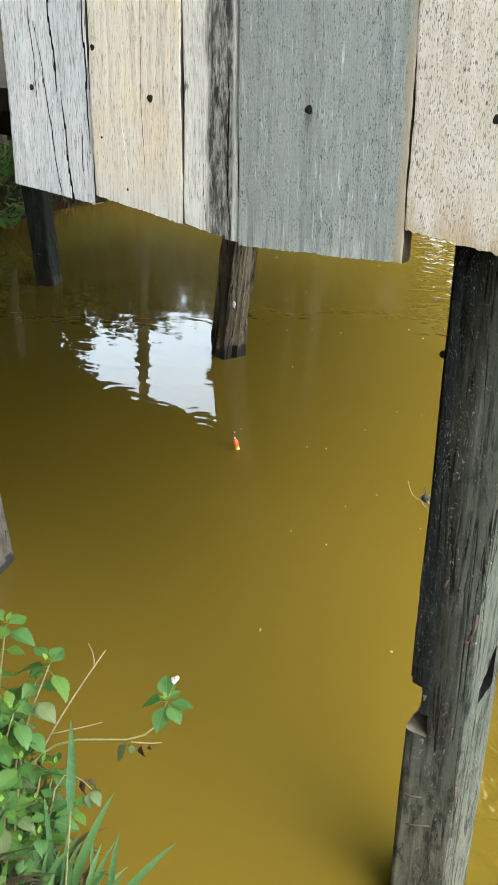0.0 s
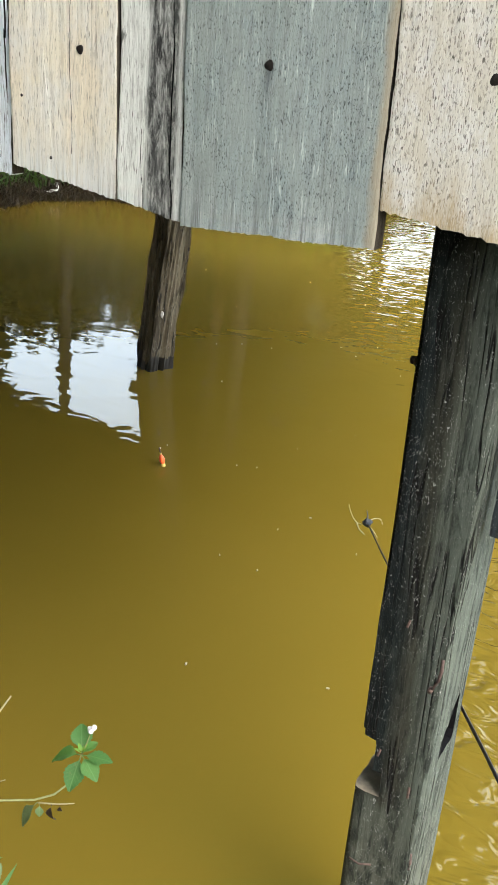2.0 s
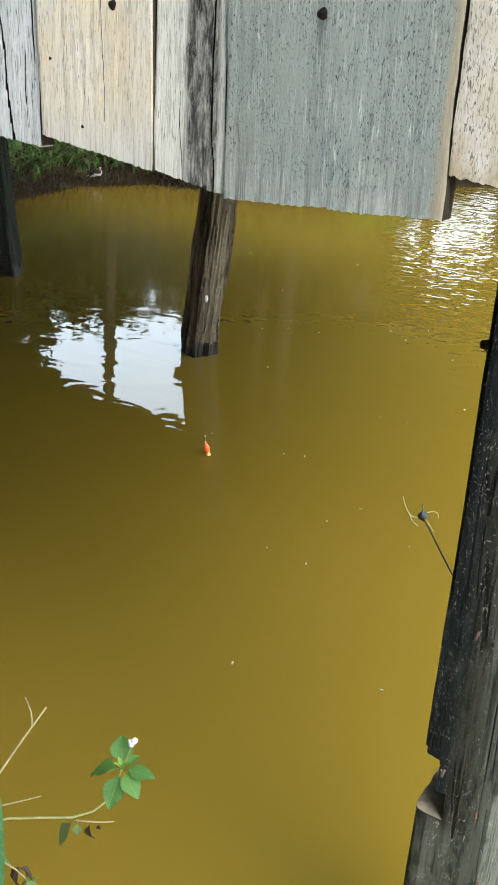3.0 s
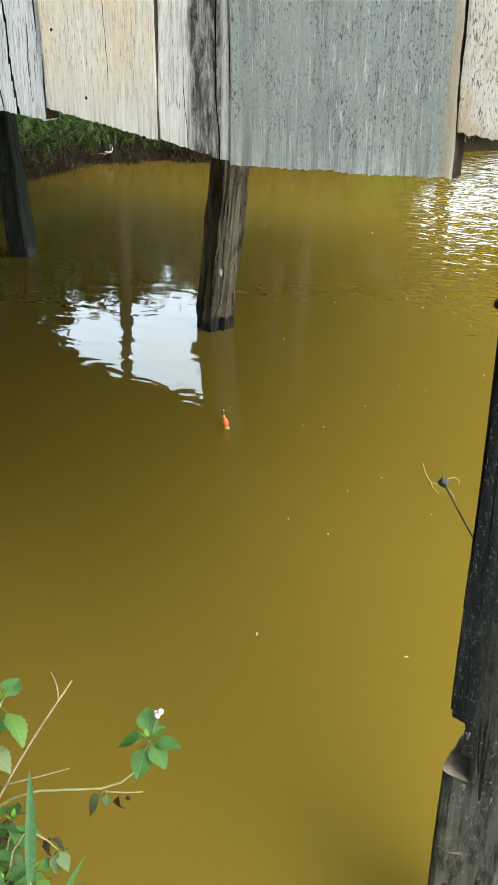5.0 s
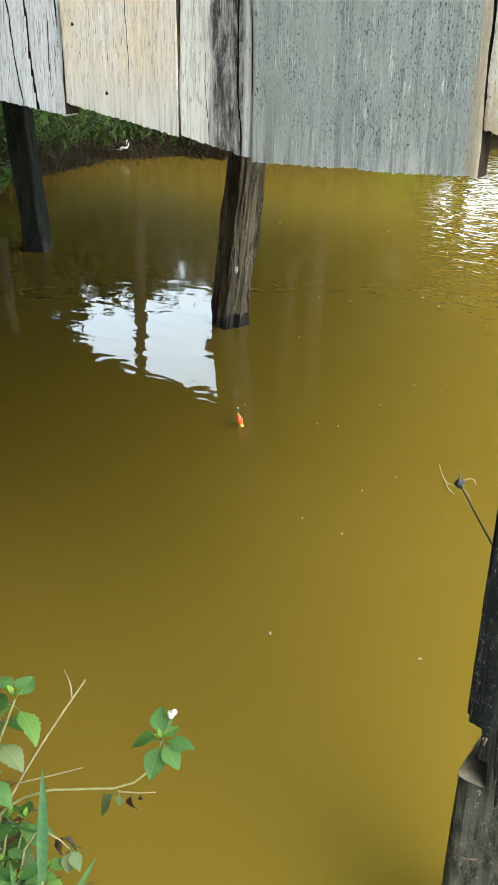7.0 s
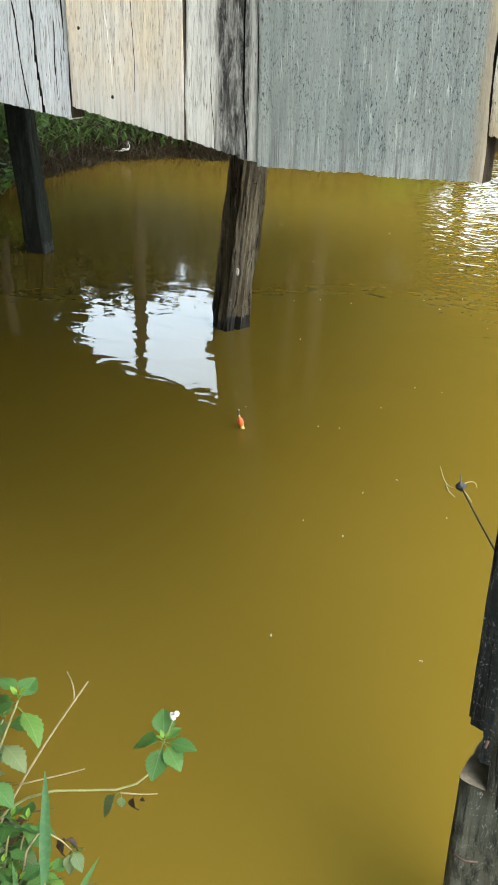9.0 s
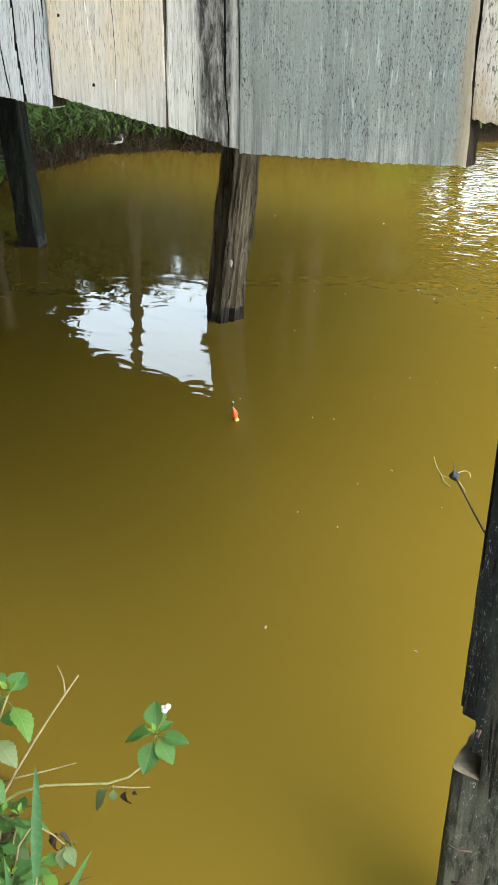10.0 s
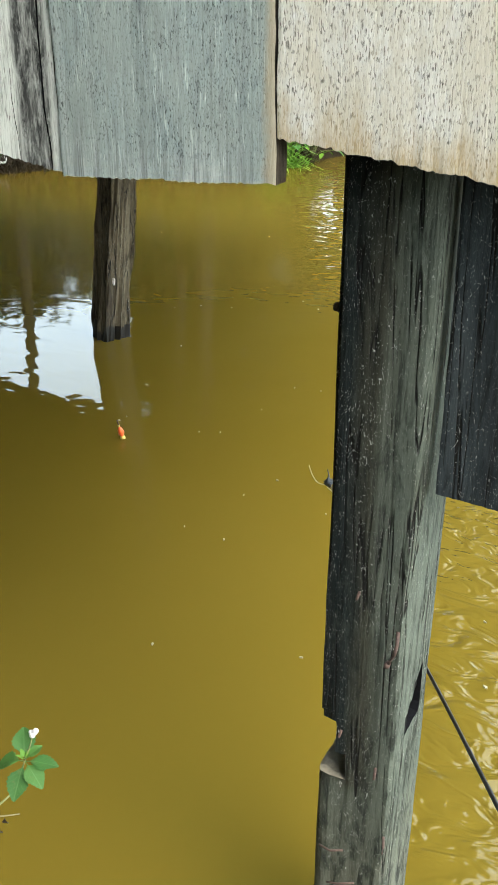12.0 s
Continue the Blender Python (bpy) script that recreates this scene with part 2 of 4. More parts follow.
    bump(nt, b, maths(nt, "SUBTRACT", h, maths(nt, "MULTIPLY", line, 0.8)), 1.0, 0.0035)
    return m


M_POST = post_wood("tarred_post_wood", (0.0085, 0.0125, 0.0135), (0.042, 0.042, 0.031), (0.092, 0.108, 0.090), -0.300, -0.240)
M_POST_BROWN = post_wood("brown_post_wood", (0.038, 0.031, 0.021), (0.100, 0.082, 0.055), (0.175, 0.152, 0.108))
M_POST_GREEN = post_wood("mossy_post_wood", (0.009, 0.012, 0.010), (0.018, 0.022, 0.017), (0.034, 0.042, 0.033))
M_POST_PALE = post_wood("pale_post_wood", (0.085, 0.08, 0.062), (0.125, 0.115, 0.09), (0.17, 0.16, 0.13))
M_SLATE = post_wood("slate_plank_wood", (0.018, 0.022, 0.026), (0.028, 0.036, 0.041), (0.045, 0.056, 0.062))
# near-black: dirt in board cracks, and shade painted into the post's hollow
M_CRACK_SHADE = plain("black_crack_shade", (0.006, 0.006, 0.007), 0.95, 0, 0.3, 200)
M_CRACK_SHADE.node_tree.nodes["Principled BSDF"].inputs["Specular IOR Level"].default_value = 0.05
M_WET = plain("wet_wood", (0.006, 0.0055, 0.005), 0.5, 0, 0.3, 80)
M_CUT = plain("sawn_wood", (0.21, 0.19, 0.145), 0.9, 0, 0.35, 60)
M_NAIL = plain("rusty_steel", (0.022, 0.018, 0.017), 0.6, 0.5, 0.4, 300)
M_RUST = plain("red_rust", (0.078, 0.050, 0.042), 0.95, 0.0, 0.4, 300)
M_STEM = plain("green_stem", (0.15, 0.16, 0.06), 0.6, 0, 0.25, 90)
M_DRY = plain("dry_stem", (0.23, 0.195, 0.105), 0.8, 0, 0.25, 90)
M_ORANGE = plain("orange_paint", (0.80, 0.12, 0.03), 0.35, 0, 0.1, 200)
M_YELLOW = plain("yellow_paint", (0.55, 0.42, 0.10), 0.35, 0, 0.1, 200)
M_ROD = plain("black_rod", (0.012, 0.011, 0.011), 0.35, 0, 0.2, 200)
M_BLUE = plain("blue_thread", (0.012, 0.02, 0.032), 0.6, 0, 0.3, 300)
M_LINE = plain("nylon_line", (0.62, 0.58, 0.40), 0.3, 0, 0.1, 200)
M_PETAL = plain("white_petal", (0.62, 0.60, 0.62), 0.8, 0, 0.05, 300)
M_FOAM = plain("pale_fleck", (0.34, 0.31, 0.21), 0.7, 0, 0.2, 200)
M_PLASTIC = plain("white_plastic", (0.62, 0.64, 0.64), 0.4, 0, 0.2, 30)
M_BARK_PALE = plain("pale_bark", (0.15, 0.13, 0.09), 0.9, 0, 0.4, 25, 0.003)
M_BARK = plain("bark", (0.05, 0.042, 0.032), 0.9, 0, 0.4, 25, 0.004)


def leaf_material(name, a, b_col, vein, trans=0.25, veins=False):
    m, nt, b = material(name)
    oi = nt.nodes.new("ShaderNodeObjectInfo")
    geo = nt.nodes.new("ShaderNodeNewGeometry")
    r = maths(nt, "FRACT", maths(nt, "ADD", oi.outputs["Random"], geo.outputs["Random Per Island"]))
    col = mix(nt, r, a, b_col)
    n = noise_tex(nt, coords(nt), 140.0, 3)
    col = mix(nt, ramp(nt, n, [(0.45, 0.0), (0.75, 0.5)]), col, vein)
    if veins:
        ax, ay = axis(nt, 0), maths(nt, "ABSOLUTE", axis(nt, 1))
        rib = ramp(nt, ay, [(0.0, 0.8), (0.022, 0.0)])
        ribs = ramp(nt, maths(nt, "FRACT", maths(nt, "MULTIPLY", maths(nt, "SUBTRACT", ax, maths(nt, "MULTIPLY", ay, 0.9)), 8.0)), [(0.0, 0.55), (0.16, 0.0)])
        col = mix(nt, maths(nt, "MAXIMUM", rib, ribs), col, vein)
        spots = noise_tex(nt, coords(nt), 5.0, 5, 0.7)
        col = mix(nt, ramp(nt, spots, [(0.58, 0.0), (0.72, 0.5)]), col, (0.16, 0.17, 0.06))
    nt.links.new(col, b.inputs["Base Color"])
    b.inputs["Roughness"].default_value = 0.5
    tr = nt.nodes.new("ShaderNodeBsdfTranslucent")
    nt.links.new(col, tr.inputs["Color"])
    ms = nt.nodes.new("ShaderNodeMixShader")
    ms.inputs[0].default_value = trans
    nt.links.new(b.outputs[0], ms.inputs[1])
    nt.links.new(tr.outputs[0], ms.inputs[2])
    nt.links.new(ms.outputs[0], nt.nodes["Material Output"].inputs["Surface"])
    bump(nt, b, n, 0.5, 0.0008)
    return m


M_LEAF = leaf_material("weed_leaf", (0.040, 0.132, 0.030), (0.080, 0.198, 0.036), (0.105, 0.225, 0.070), veins=True)
M_LEAF_LIGHT = leaf_material("light_leaf", (0.062, 0.165, 0.024), (0.105, 0.22, 0.030), (0.14, 0.25, 0.065), veins=True)
M_LEAF_YOUNG = leaf_material("young_leaf", (0.16, 0.32, 0.03), (0.11, 0.27, 0.03), (0.22, 0.36, 0.07))
M_LEAF_OLD = leaf_material("old_leaf", (0.075, 0.145, 0.05), (0.125, 0.175, 0.07), (0.17, 0.21, 0.10), veins=True)
M_LEAF_DEAD = leaf_material("shrivelled_leaf", (0.022, 0.015, 0.012), (0.05, 0.033, 0.022), (0.08, 0.055, 0.035))
M_BLADE = leaf_material("grass_blade", (0.04, 0.125, 0.045), (0.085, 0.19, 0.06), (0.12, 0.23, 0.09))
M_TURF = leaf_material("bank_grass", (0.045, 0.105, 0.022), (0.105, 0.20, 0.038), (0.10, 0.16, 0.05))
M_STRAW = leaf_material("dead_grass", (0.055, 0.040, 0.022), (0.024, 0.018, 0.011), (0.08, 0.062, 0.036))
M_TREE = leaf_material("tree_leaf", (0.021, 0.042, 0.012), (0.035, 0.062, 0.018), (0.045, 0.068, 0.027))

# muddy, still water with ripples where the open side lets the wind in
M_WATER, nt, b = material("muddy_water")
big = noise_tex(nt, coords(nt), 0.55, 3)
col = mix(nt, ramp(nt, big, [(0.3, 0.0), (0.7, 1.0)]), (0.137, 0.0985, 0.0128), (0.156, 0.1130, 0.0168))
nt.links.new(col, b.inputs["Base Color"])
b.inputs["IOR"].default_value = 1.42
wx, wy = axis(nt, 0), axis(nt, 1)
drift = maths(nt, "MULTIPLY", maths(nt, "SUBTRACT", noise_tex(nt, coords(nt), 1.3, 3), 0.5), 0.6)
# wind on the open side, beyond the corner of the hut
far = maths(nt, "ADD", maths(nt, "ADD", wx, maths(nt, "MULTIPLY", wy, 0.45)), maths(nt, "MULTIPLY", drift, 0.5))
far = maths(nt, "MULTIPLY", maths(nt, "DIVIDE", maths(nt, "SUBTRACT", far, 0.02), 0.4, True), maths(nt, "DIVIDE", maths(nt, "SUBTRACT", wy, 3.9), 2.6, True))
# a film of fine ruffles under the far bank
lee = maths(nt, "SUBTRACT", 1.0, maths(nt, "DIVIDE", maths(nt, "ADD", maths(nt, "ADD", wx, maths(nt, "MULTIPLY", wy, 0.45)), 0.15), 0.4, True))
film = maths(nt, "MULTIPLY", maths(nt, "DIVIDE", maths(nt, "SUBTRACT", maths(nt, "ADD", wy, drift), 3.7), 2.2, True), lee)
nt.links.new(maths(nt, "ADD", maths(nt, "MULTIPLY", film, 0.16), 0.02), b.inputs["Roughness"])
near = maths(nt, "ADD", maths(nt, "ADD", wx, maths(nt, "MULTIPLY", wy, 0.3)), maths(nt, "MULTIPLY", drift, 0.25))
near = maths(nt, "DIVIDE", near, 0.2, True)
calm = noise_tex(nt, coords(nt, (1, 1.5, 1)), 4.6, 1.6, 0.45, 0.5)
still = maths(nt, "ADD", maths(nt, "MULTIPLY", maths(nt, "DIVIDE", maths(nt, "SUBTRACT", 6.4, wy), 3.4, True), 0.16), 0.02)
rip = noise_tex(nt, coords(nt, (1.0, 1.7, 1), loc=(3, 1, 0)), 9.0, 2, 0.5, 1.0)
swell = noise_tex(nt, coords(nt, (1.0, 1.35, 1), loc=(1, 7, 0)), 6.2, 1.2, 0.5, 0.8)
# rings that spread from the fishing float
rx, ry = maths(nt, "ADD", wx, 1.83), maths(nt, "SUBTRACT", wy, 2.74)
reach = maths(nt, "SQRT", maths(nt, "ADD", maths(nt, "MULTIPLY", rx, rx), maths(nt, "MULTIPLY", ry, ry)))
ring = maths(nt, "MULTIPLY", maths(nt, "SINE", maths(nt, "MULTIPLY", maths(nt, "ADD", reach, maths(nt, "MULTIPLY", drift, 0.15)), 92.0)), maths(nt, "POWER", 0.10, maths(nt, "DIVIDE", reach, 0.62)))
hgt = maths(nt, "ADD", maths(nt, "MULTIPLY", calm, still), maths(nt, "MULTIPLY", maths(nt, "MULTIPLY", rip, near), 1.6))
hgt = maths(nt, "ADD", hgt, maths(nt, "MULTIPLY", maths(nt, "MULTIPLY", swell, far), 1.25))
hgt = maths(nt, "ADD", hgt, maths(nt, "MULTIPLY", ring, 0.011))
bump(nt, b, hgt, 1.0, 0.012)

M_SOIL, nt, b = material("bank_soil")
n1 = noise_tex(nt, coords(nt), 3.0, 6)
n2 = noise_tex(nt, coords(nt), 38.0, 5)
col = mix(nt, ramp(nt, n1, [(0.35, 0.0), (0.65, 1.0)]), (0.011, 0.008, 0.005), (0.020, 0.016, 0.008))
col = mix(nt, ramp(nt, n2, [(0.5, 0.0), (0.75, 0.7)]), col, (0.034, 0.027, 0.015))
nt.links.new(col, b.inputs["Base Color"])
b.inputs["Roughness"].default_value = 0.95
b.inputs["Specular IOR Level"].default_value = 0.08
bump(nt, b, n2, 1.0, 0.02)


# ---- mesh helpers ----
def mesh_of(name, bm, mats, smooth=False):
    me = bpy.data.meshes.new(name)
    bmesh.ops.recalc_face_normals(bm, faces=bm.faces)
    bm.to_mesh(me)
    bm.free()
    for m in mats if isinstance(mats, (list, tuple)) else [mats]:
        me.materials.append(m)
    if smooth:
        me.polygons.foreach_set("use_smooth", [True] * len(me.polygons))
    return me


def part(name, bm, mats, parent=None, label="", smooth=False):
    """Links a bmesh (or a ready mesh) as one object, under a thing or part if one is given."""
    me = bm if isinstance(bm, bpy.types.Mesh) else mesh_of(name, bm, mats, smooth)
    ob = new(name, me)
    if parent:
        ob.parent = parent
    return tagged(ob, label)


def thing(name, loc, label, category, group="", kind=""):
    ob = new(name)
    ob.location = loc
    ob.empty_display_size = 0.1
    return tagged(ob, label, category, group, kind)


def n3(x, y, z):
    return noise.noise(Vector((x, y, z)))


def ring_tube(bm, points, radii, sides=8):
    """A tapering tube through points, with closed ends."""
    pts = [Vector(p) for p in points]
    rings = []
    for k, p in enumerate(pts):
        d = (pts[min(k + 1, len(pts) - 1)] - pts[max(k - 1, 0)]).normalized()
        u = d.orthogonal().normalized() if abs(d.z) > 0.95 else d.cross(Vector((0, 0, 1))).normalized()
        v = d.cross(u)
        r = radii[k] if isinstance(radii, (list, tuple)) else radii
        rings.append([bm.verts.new(p + r * (math.cos(a) * u + math.sin(a) * v)) for a in (2 * math.pi * i / sides for i in range(sides))])
    for r0, r1 in zip(rings, rings[1:]):
        for i in range(sides):
            bm.faces.new((r0[i], r0[(i + 1) % sides], r1[(i + 1) % sides], r1[i]))
    bm.faces.new(rings[0][::-1])
    bm.faces.new(rings[-1])
    return rings


def box(bm, x0, x1, y0, y1, z0, z1):
    v = [bm.verts.new((x, y, z)) for x in (x0, x1) for y in (y0, y1) for z in (z0, z1)]
    for f in ((0, 1, 3, 2), (4, 6, 7, 5), (0, 4, 5, 1), (2, 3, 7, 6), (0, 2, 6, 4), (1, 5, 7, 3)):
        bm.faces.new([v[i] for i in f])


def disc(bm, centre, radius, depth, sides=10, lump=0.0, ax=1):
    """A nail or bolt head: a low dome facing -y (ax 1) or -x (ax 0)."""
    c = Vector(centre)
    e1, e2, e3 = (Vector((1, 0, 0)), Vector((0, 0, 1)), Vector((0, -1, 0))) if ax == 1 else (Vector((0, 1, 0)), Vector((0, 0, 1)), Vector((-1, 0, 0)))
    rings = []
    for r, d in ((1.0, 0.0), (1.0, 0.55), (0.72, 0.95)):
        rings.append([bm.verts.new(c + radius * r * (1 + lump * math.sin(3 * a + c.x * 40)) * (math.cos(a) * e1 + math.sin(a) * e2) + d * depth * e3) for a in (2 * math.pi * i / sides for i in range(sides))])
    for r0, r1 in zip(rings, rings[1:]):
        for i in range(sides):
            bm.faces.new((r0[i], r0[(i + 1) % sides], r1[(i + 1) % sides], r1[i]))
    bm.faces.new(rings[-1])
    bm.faces.new(rings[0][::-1])


# ---- ground, water ----
SHORE = [(-6.0, 5.0), (-6.12, 6.2), (-6.25, 7.0), (-5.8, 7.65), (-4.6, 8.0), (-4.05, 8.55), (-3.75, 9.6), (-3.1, 10.6), (-1.5, 11.3), (3, 12.0), (14, 13.2), (14, 0.2), (6, 0.25), (1.0, 0.35),
         (-0.3, 0.48), (-0.62, 0.60), (-0.80, 0.72), (-1.15, 0.84), (-2.0, 0.9), (-3.2, 1.3), (-4.8, 2.4), (-5.7, 3.8), (-5.50, 4.6)]


def shore_distance(x, y):
    """Signed distance to the shore line, negative over the pond."""
    best, inside = 1e9, False
    for (ax, ay), (bx, by) in zip(SHORE, SHORE[1:] + SHORE[:1]):
        dx, dy = bx - ax, by - ay
        t = min(1.0, max(0.0, ((x - ax) * dx + (y - ay) * dy) / (dx * dx + dy * dy)))
        best = min(best, math.hypot(x - ax - t * dx, y - ay - t * dy))
        if (ay > y) != (by > y) and x < ax + (y - ay) * dx / dy:
            inside = not inside
    return -best if inside else best


def ground_height(x, y):
    d = shore_distance(x, y) + 0.07 * n3(x * 3, y * 3, 0) + 0.02 * n3(x * 13, y * 13, 5)
    if d < 0:
        return max(-0.6, d * 1.2) - 0.01
    rise = 0.38 * (1 - math.exp(-d / 0.22)) + 0.05 * min(d, 6)
    if y > 6:  # the far bank lies lower on its open side
        rise *= 0.25 + 0.75 * min(1.0, max(0.0, (-2.9 - x) / 1.2))
    return rise + 0.04 * n3(x * 2.1, y * 2.1, 3) * min(1, d * 3)


def make_ground():
    def spread(c, n, inner, outer):
        out = []
        for k in range(-n, n + 1):
            s = k / n
            out.append(c + inner * s + (outer - inner) * math.copysign(abs(s) ** 6, s))
        return out
    xs, ys = spread(-3.0, 95, 9.0, 160.0), spread(4.0, 95, 9.0, 160.0)
    bm = bmesh.new()
    grid = [[bm.verts.new((x, y, ground_height(x, y))) for x in xs] for y in ys]
    for j in range(len(ys) - 1):
        for i in range(len(xs) - 1):
            bm.faces.new((grid[j][i], grid[j][i + 1], grid[j + 1][i + 1], grid[j + 1][i]))
    return tagged(part("ground", bm, M_SOIL, smooth=True), "dark damp soil bank around the pond", "ground", kind="structure")


make_ground()
bm = bmesh.new()
vs = [bm.verts.new(p) for p in ((-9, -1, 0), (16, -1, 0), (16, 15, 0), (-9, 15, 0))]
bm.faces.new(vs)
tagged(part("water", bm, M_WATER), "opaque yellow-brown muddy pond water with gentle ripples", "water", kind="structure")


# ---- plank wall ----
def plank_mesh(x0, x1, zl, zr, top, front, thick, mat, seed, cracks=(), waves=0.003, jag=0.0042, lean=0.0):
    """One sawn board. zl, zr: bottom height at its two edges; cracks: (x at bottom, x at top, z from, z to, half width, depth)."""
    xs = [x0 + (x1 - x0) * k / max(8, round((x1 - x0) / 0.0028)) for k in range(max(8, round((x1 - x0) / 0.0028)) + 1)]
    flat = []
    for cb, ct, za, zb, hw, dp in cracks:
        flat += [("c", cb, ct, za, zb, hw, dp, o) for o in (-1.0, 0.0, 1.0)]
    zs, z = [], 0.0
    while z < 0.5:
        zs.append(z)
        z += 0.010
    while z < top - min(zl, zr):
        zs.append(z)
        z += 0.12
    zs.append(top - min(zl, zr))
    nx, nz = len(xs) + len(flat), len(zs)
    bm = bmesh.new()
    front_v, back_v, deep = [], [], set()
    for r, dz in enumerate(zs):
        row = []
        for x in xs:
            row.append((x, 0.0))
        for c in flat:
            _, cb, ct, za, zb, hw, dp, o = c
            zz = min(zl, zr) + dz
            t = min(1.0, max(0.0, (zz - za) / (zb - za)))
            w = hw * max(0.0, min(1.0, (zz - za + 0.02) / 0.04)) * max(0.0, min(1.0, (zb - zz) / (0.35 * (zb - za))))
            xc = cb + (ct - cb) * t + 0.0035 * n3(seed, zz * 14, 1) + 0.0015 * n3(seed, zz * 50, 2)
            row.append((xc + o * max(w, 0.0004), dp * (w / hw) if o == 0.0 else 0.0))
        row.sort()
        f, bk = [], []
        for x, dent in row:
            s = (x - x0) / (x1 - x0)
            zb0 = zl + (zr - zl) * s + jag * (0.25 * n3(x * 30, seed, 0) + 0.45 * n3(x * 170, seed, 4) + 0.5 * n3(x * 330, seed, 8))
            zz = zb0 + (top - zb0) * dz / (top - min(zl, zr))
            side = waves * n3(seed * 3.1, zz * 9, 7) + 0.4 * waves * n3(seed, zz * 45, 9)
            xx = x + side * (1 - s) + (waves * n3(seed * 5.7, zz * 8, 17) + 0.4 * waves * n3(seed, zz * 40, 19)) * s + lean * (zz - min(zl, zr))
            rel = 0.0005 * n3(x * 90, seed, zz * 5) + 0.0014 * n3(x * 16, seed, zz * 2)
            rim = 0.0006 * max(0.0, 1 - min(x - x0, x1 - x) / 0.003)
            f.append(bm.verts.new((xx, front + rel + dent + rim, zz)))
            if dent > 0.0012:
                deep.add(f[-1])
        front_v.append(f)
        back_v.append([bm.verts.new((f[0].co.x, front + thick, f[0].co.z)), bm.verts.new((f[-1].co.x, front + thick, f[-1].co.z))])
    for r in range(nz - 1):
        for k in range(nx - 1):
            q = (front_v[r][k], front_v[r][k + 1], front_v[r + 1][k + 1], front_v[r + 1][k])
            if any(v in deep for v in q):
                bm.faces.new(q).material_index = 2
            else:
                bm.faces.new(q)
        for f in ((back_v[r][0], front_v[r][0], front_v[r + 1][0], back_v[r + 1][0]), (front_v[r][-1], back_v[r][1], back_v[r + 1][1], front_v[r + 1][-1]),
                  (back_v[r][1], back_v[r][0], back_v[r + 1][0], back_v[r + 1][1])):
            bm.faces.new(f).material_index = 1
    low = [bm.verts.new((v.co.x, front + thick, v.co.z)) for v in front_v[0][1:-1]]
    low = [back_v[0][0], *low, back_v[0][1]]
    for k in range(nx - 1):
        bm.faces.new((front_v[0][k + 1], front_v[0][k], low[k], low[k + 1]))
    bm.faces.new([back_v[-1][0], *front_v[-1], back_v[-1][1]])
    return mesh_of("plank", bm, [mat, M_DARK_WOOD, M_CRACK_SHADE])


WALL_Y, WALL_TOP = 0.962, 2.35
bm = bmesh.new()
box(bm, -1.10, 0.40, WALL_Y + 0.034, WALL_Y + 0.075, 1.50, 1.58)
box(bm, -1.10, 0.40, WALL_Y + 0.034, WALL_Y + 0.075, 2.18, 2.26)
wall = tagged(part("wall_front", bm, M_UNDER), "wall of upright weathered boards with uneven sawn ends above the water", "wall", kind="structure")
PLANKS = [
    (-1.112, -0.9275, 1.343, 1.326, M_WHITE, 1.1, 0.004, "bleached bluish-white board split by long cracks",
     ((-0.972, -0.992, 1.28, 1.50, 0.0030, 0.022), (-0.999, -1.010, 1.50, 1.75, 0.0024, 0.018), (-0.998, -1.04, 1.30, 1.60, 0.0012, 0.010), (-1.045, -1.05, 1.47, 1.7, 0.0010, 0.008), (-0.948, -0.950, 1.36, 1.46, 0.0009, 0.006), (-0.9335, -0.9330, 1.43, 1.95, 0.0022, 0.010)), 0.0),
    (-0.9215, -0.7414, 1.342, 1.316, M_TAN, 2.2, 0.0, "cream-coloured board with nail holes",
     ((-0.818, -0.815, 1.34, 1.75, 0.0005, 0.0013), (-0.853, -0.862, 1.36, 1.50, 0.0004, 0.001)), 0.0),
    (-0.7400, -0.6395, 1.316, 1.300, M_PALE, 3.3, 0.002, "narrow pale board with black mould along its edge",
     ((-0.654, -0.661, 1.28, 1.60, 0.0013, 0.010), (-0.700, -0.703, 1.30, 1.42, 0.0005, 0.0018)), 0.0),
    (-0.6345, -0.3640, 1.297, 1.308, M_GREY, 4.4, -0.003, "wide greenish-grey board with a tan edge",
     ((-0.50, -0.507, 1.32, 1.40, 0.0005, 0.001),), -0.012),
    (-0.3622, -0.1050, 1.354, 1.322, M_SPECK, 5.5, -0.004, "pale tan board with dark flecks", ((-0.150, -0.158, 1.36, 1.56, 0.0006, 0.001),), -0.010),
    (-0.1010, 0.1500, 1.322, 1.318, M_PALE, 6.6, 0.0, "", (), 0.0),
    (0.1540, 0.4100, 1.325, 1.330, M_GREY, 7.7, 0.0, "", (), 0.0),
]
planks = []
for x0, x1, zl, zr, mat, seed, off, label, cracks, lean in PLANKS:
    planks.append(part("plank", plank_mesh(x0, x1, zl, zr, WALL_TOP, WALL_Y + off, 0.026, mat, seed, cracks, lean=lean), None, wall, label))
for k, x, z, r in ((0, -1.055, 1.503, 0.0052), (1, -0.913, 1.568, 0.006), (1, -0.802, 1.499, 0.0058), (3, -0.520, 1.499, 0.0068), (4, -0.251, 1.503, 0.007),
                   (1, -0.902, 1.435, 0.0028), (1, -0.852, 1.358, 0.0024)):
    bm = bmesh.new()
    disc(bm, (x, WALL_Y + PLANKS[k][6] + 0.0015, z), r, 0.0022, 12, 0.12)
    part("nail", bm, M_NAIL, planks[k], "dark rusted nail head", True)

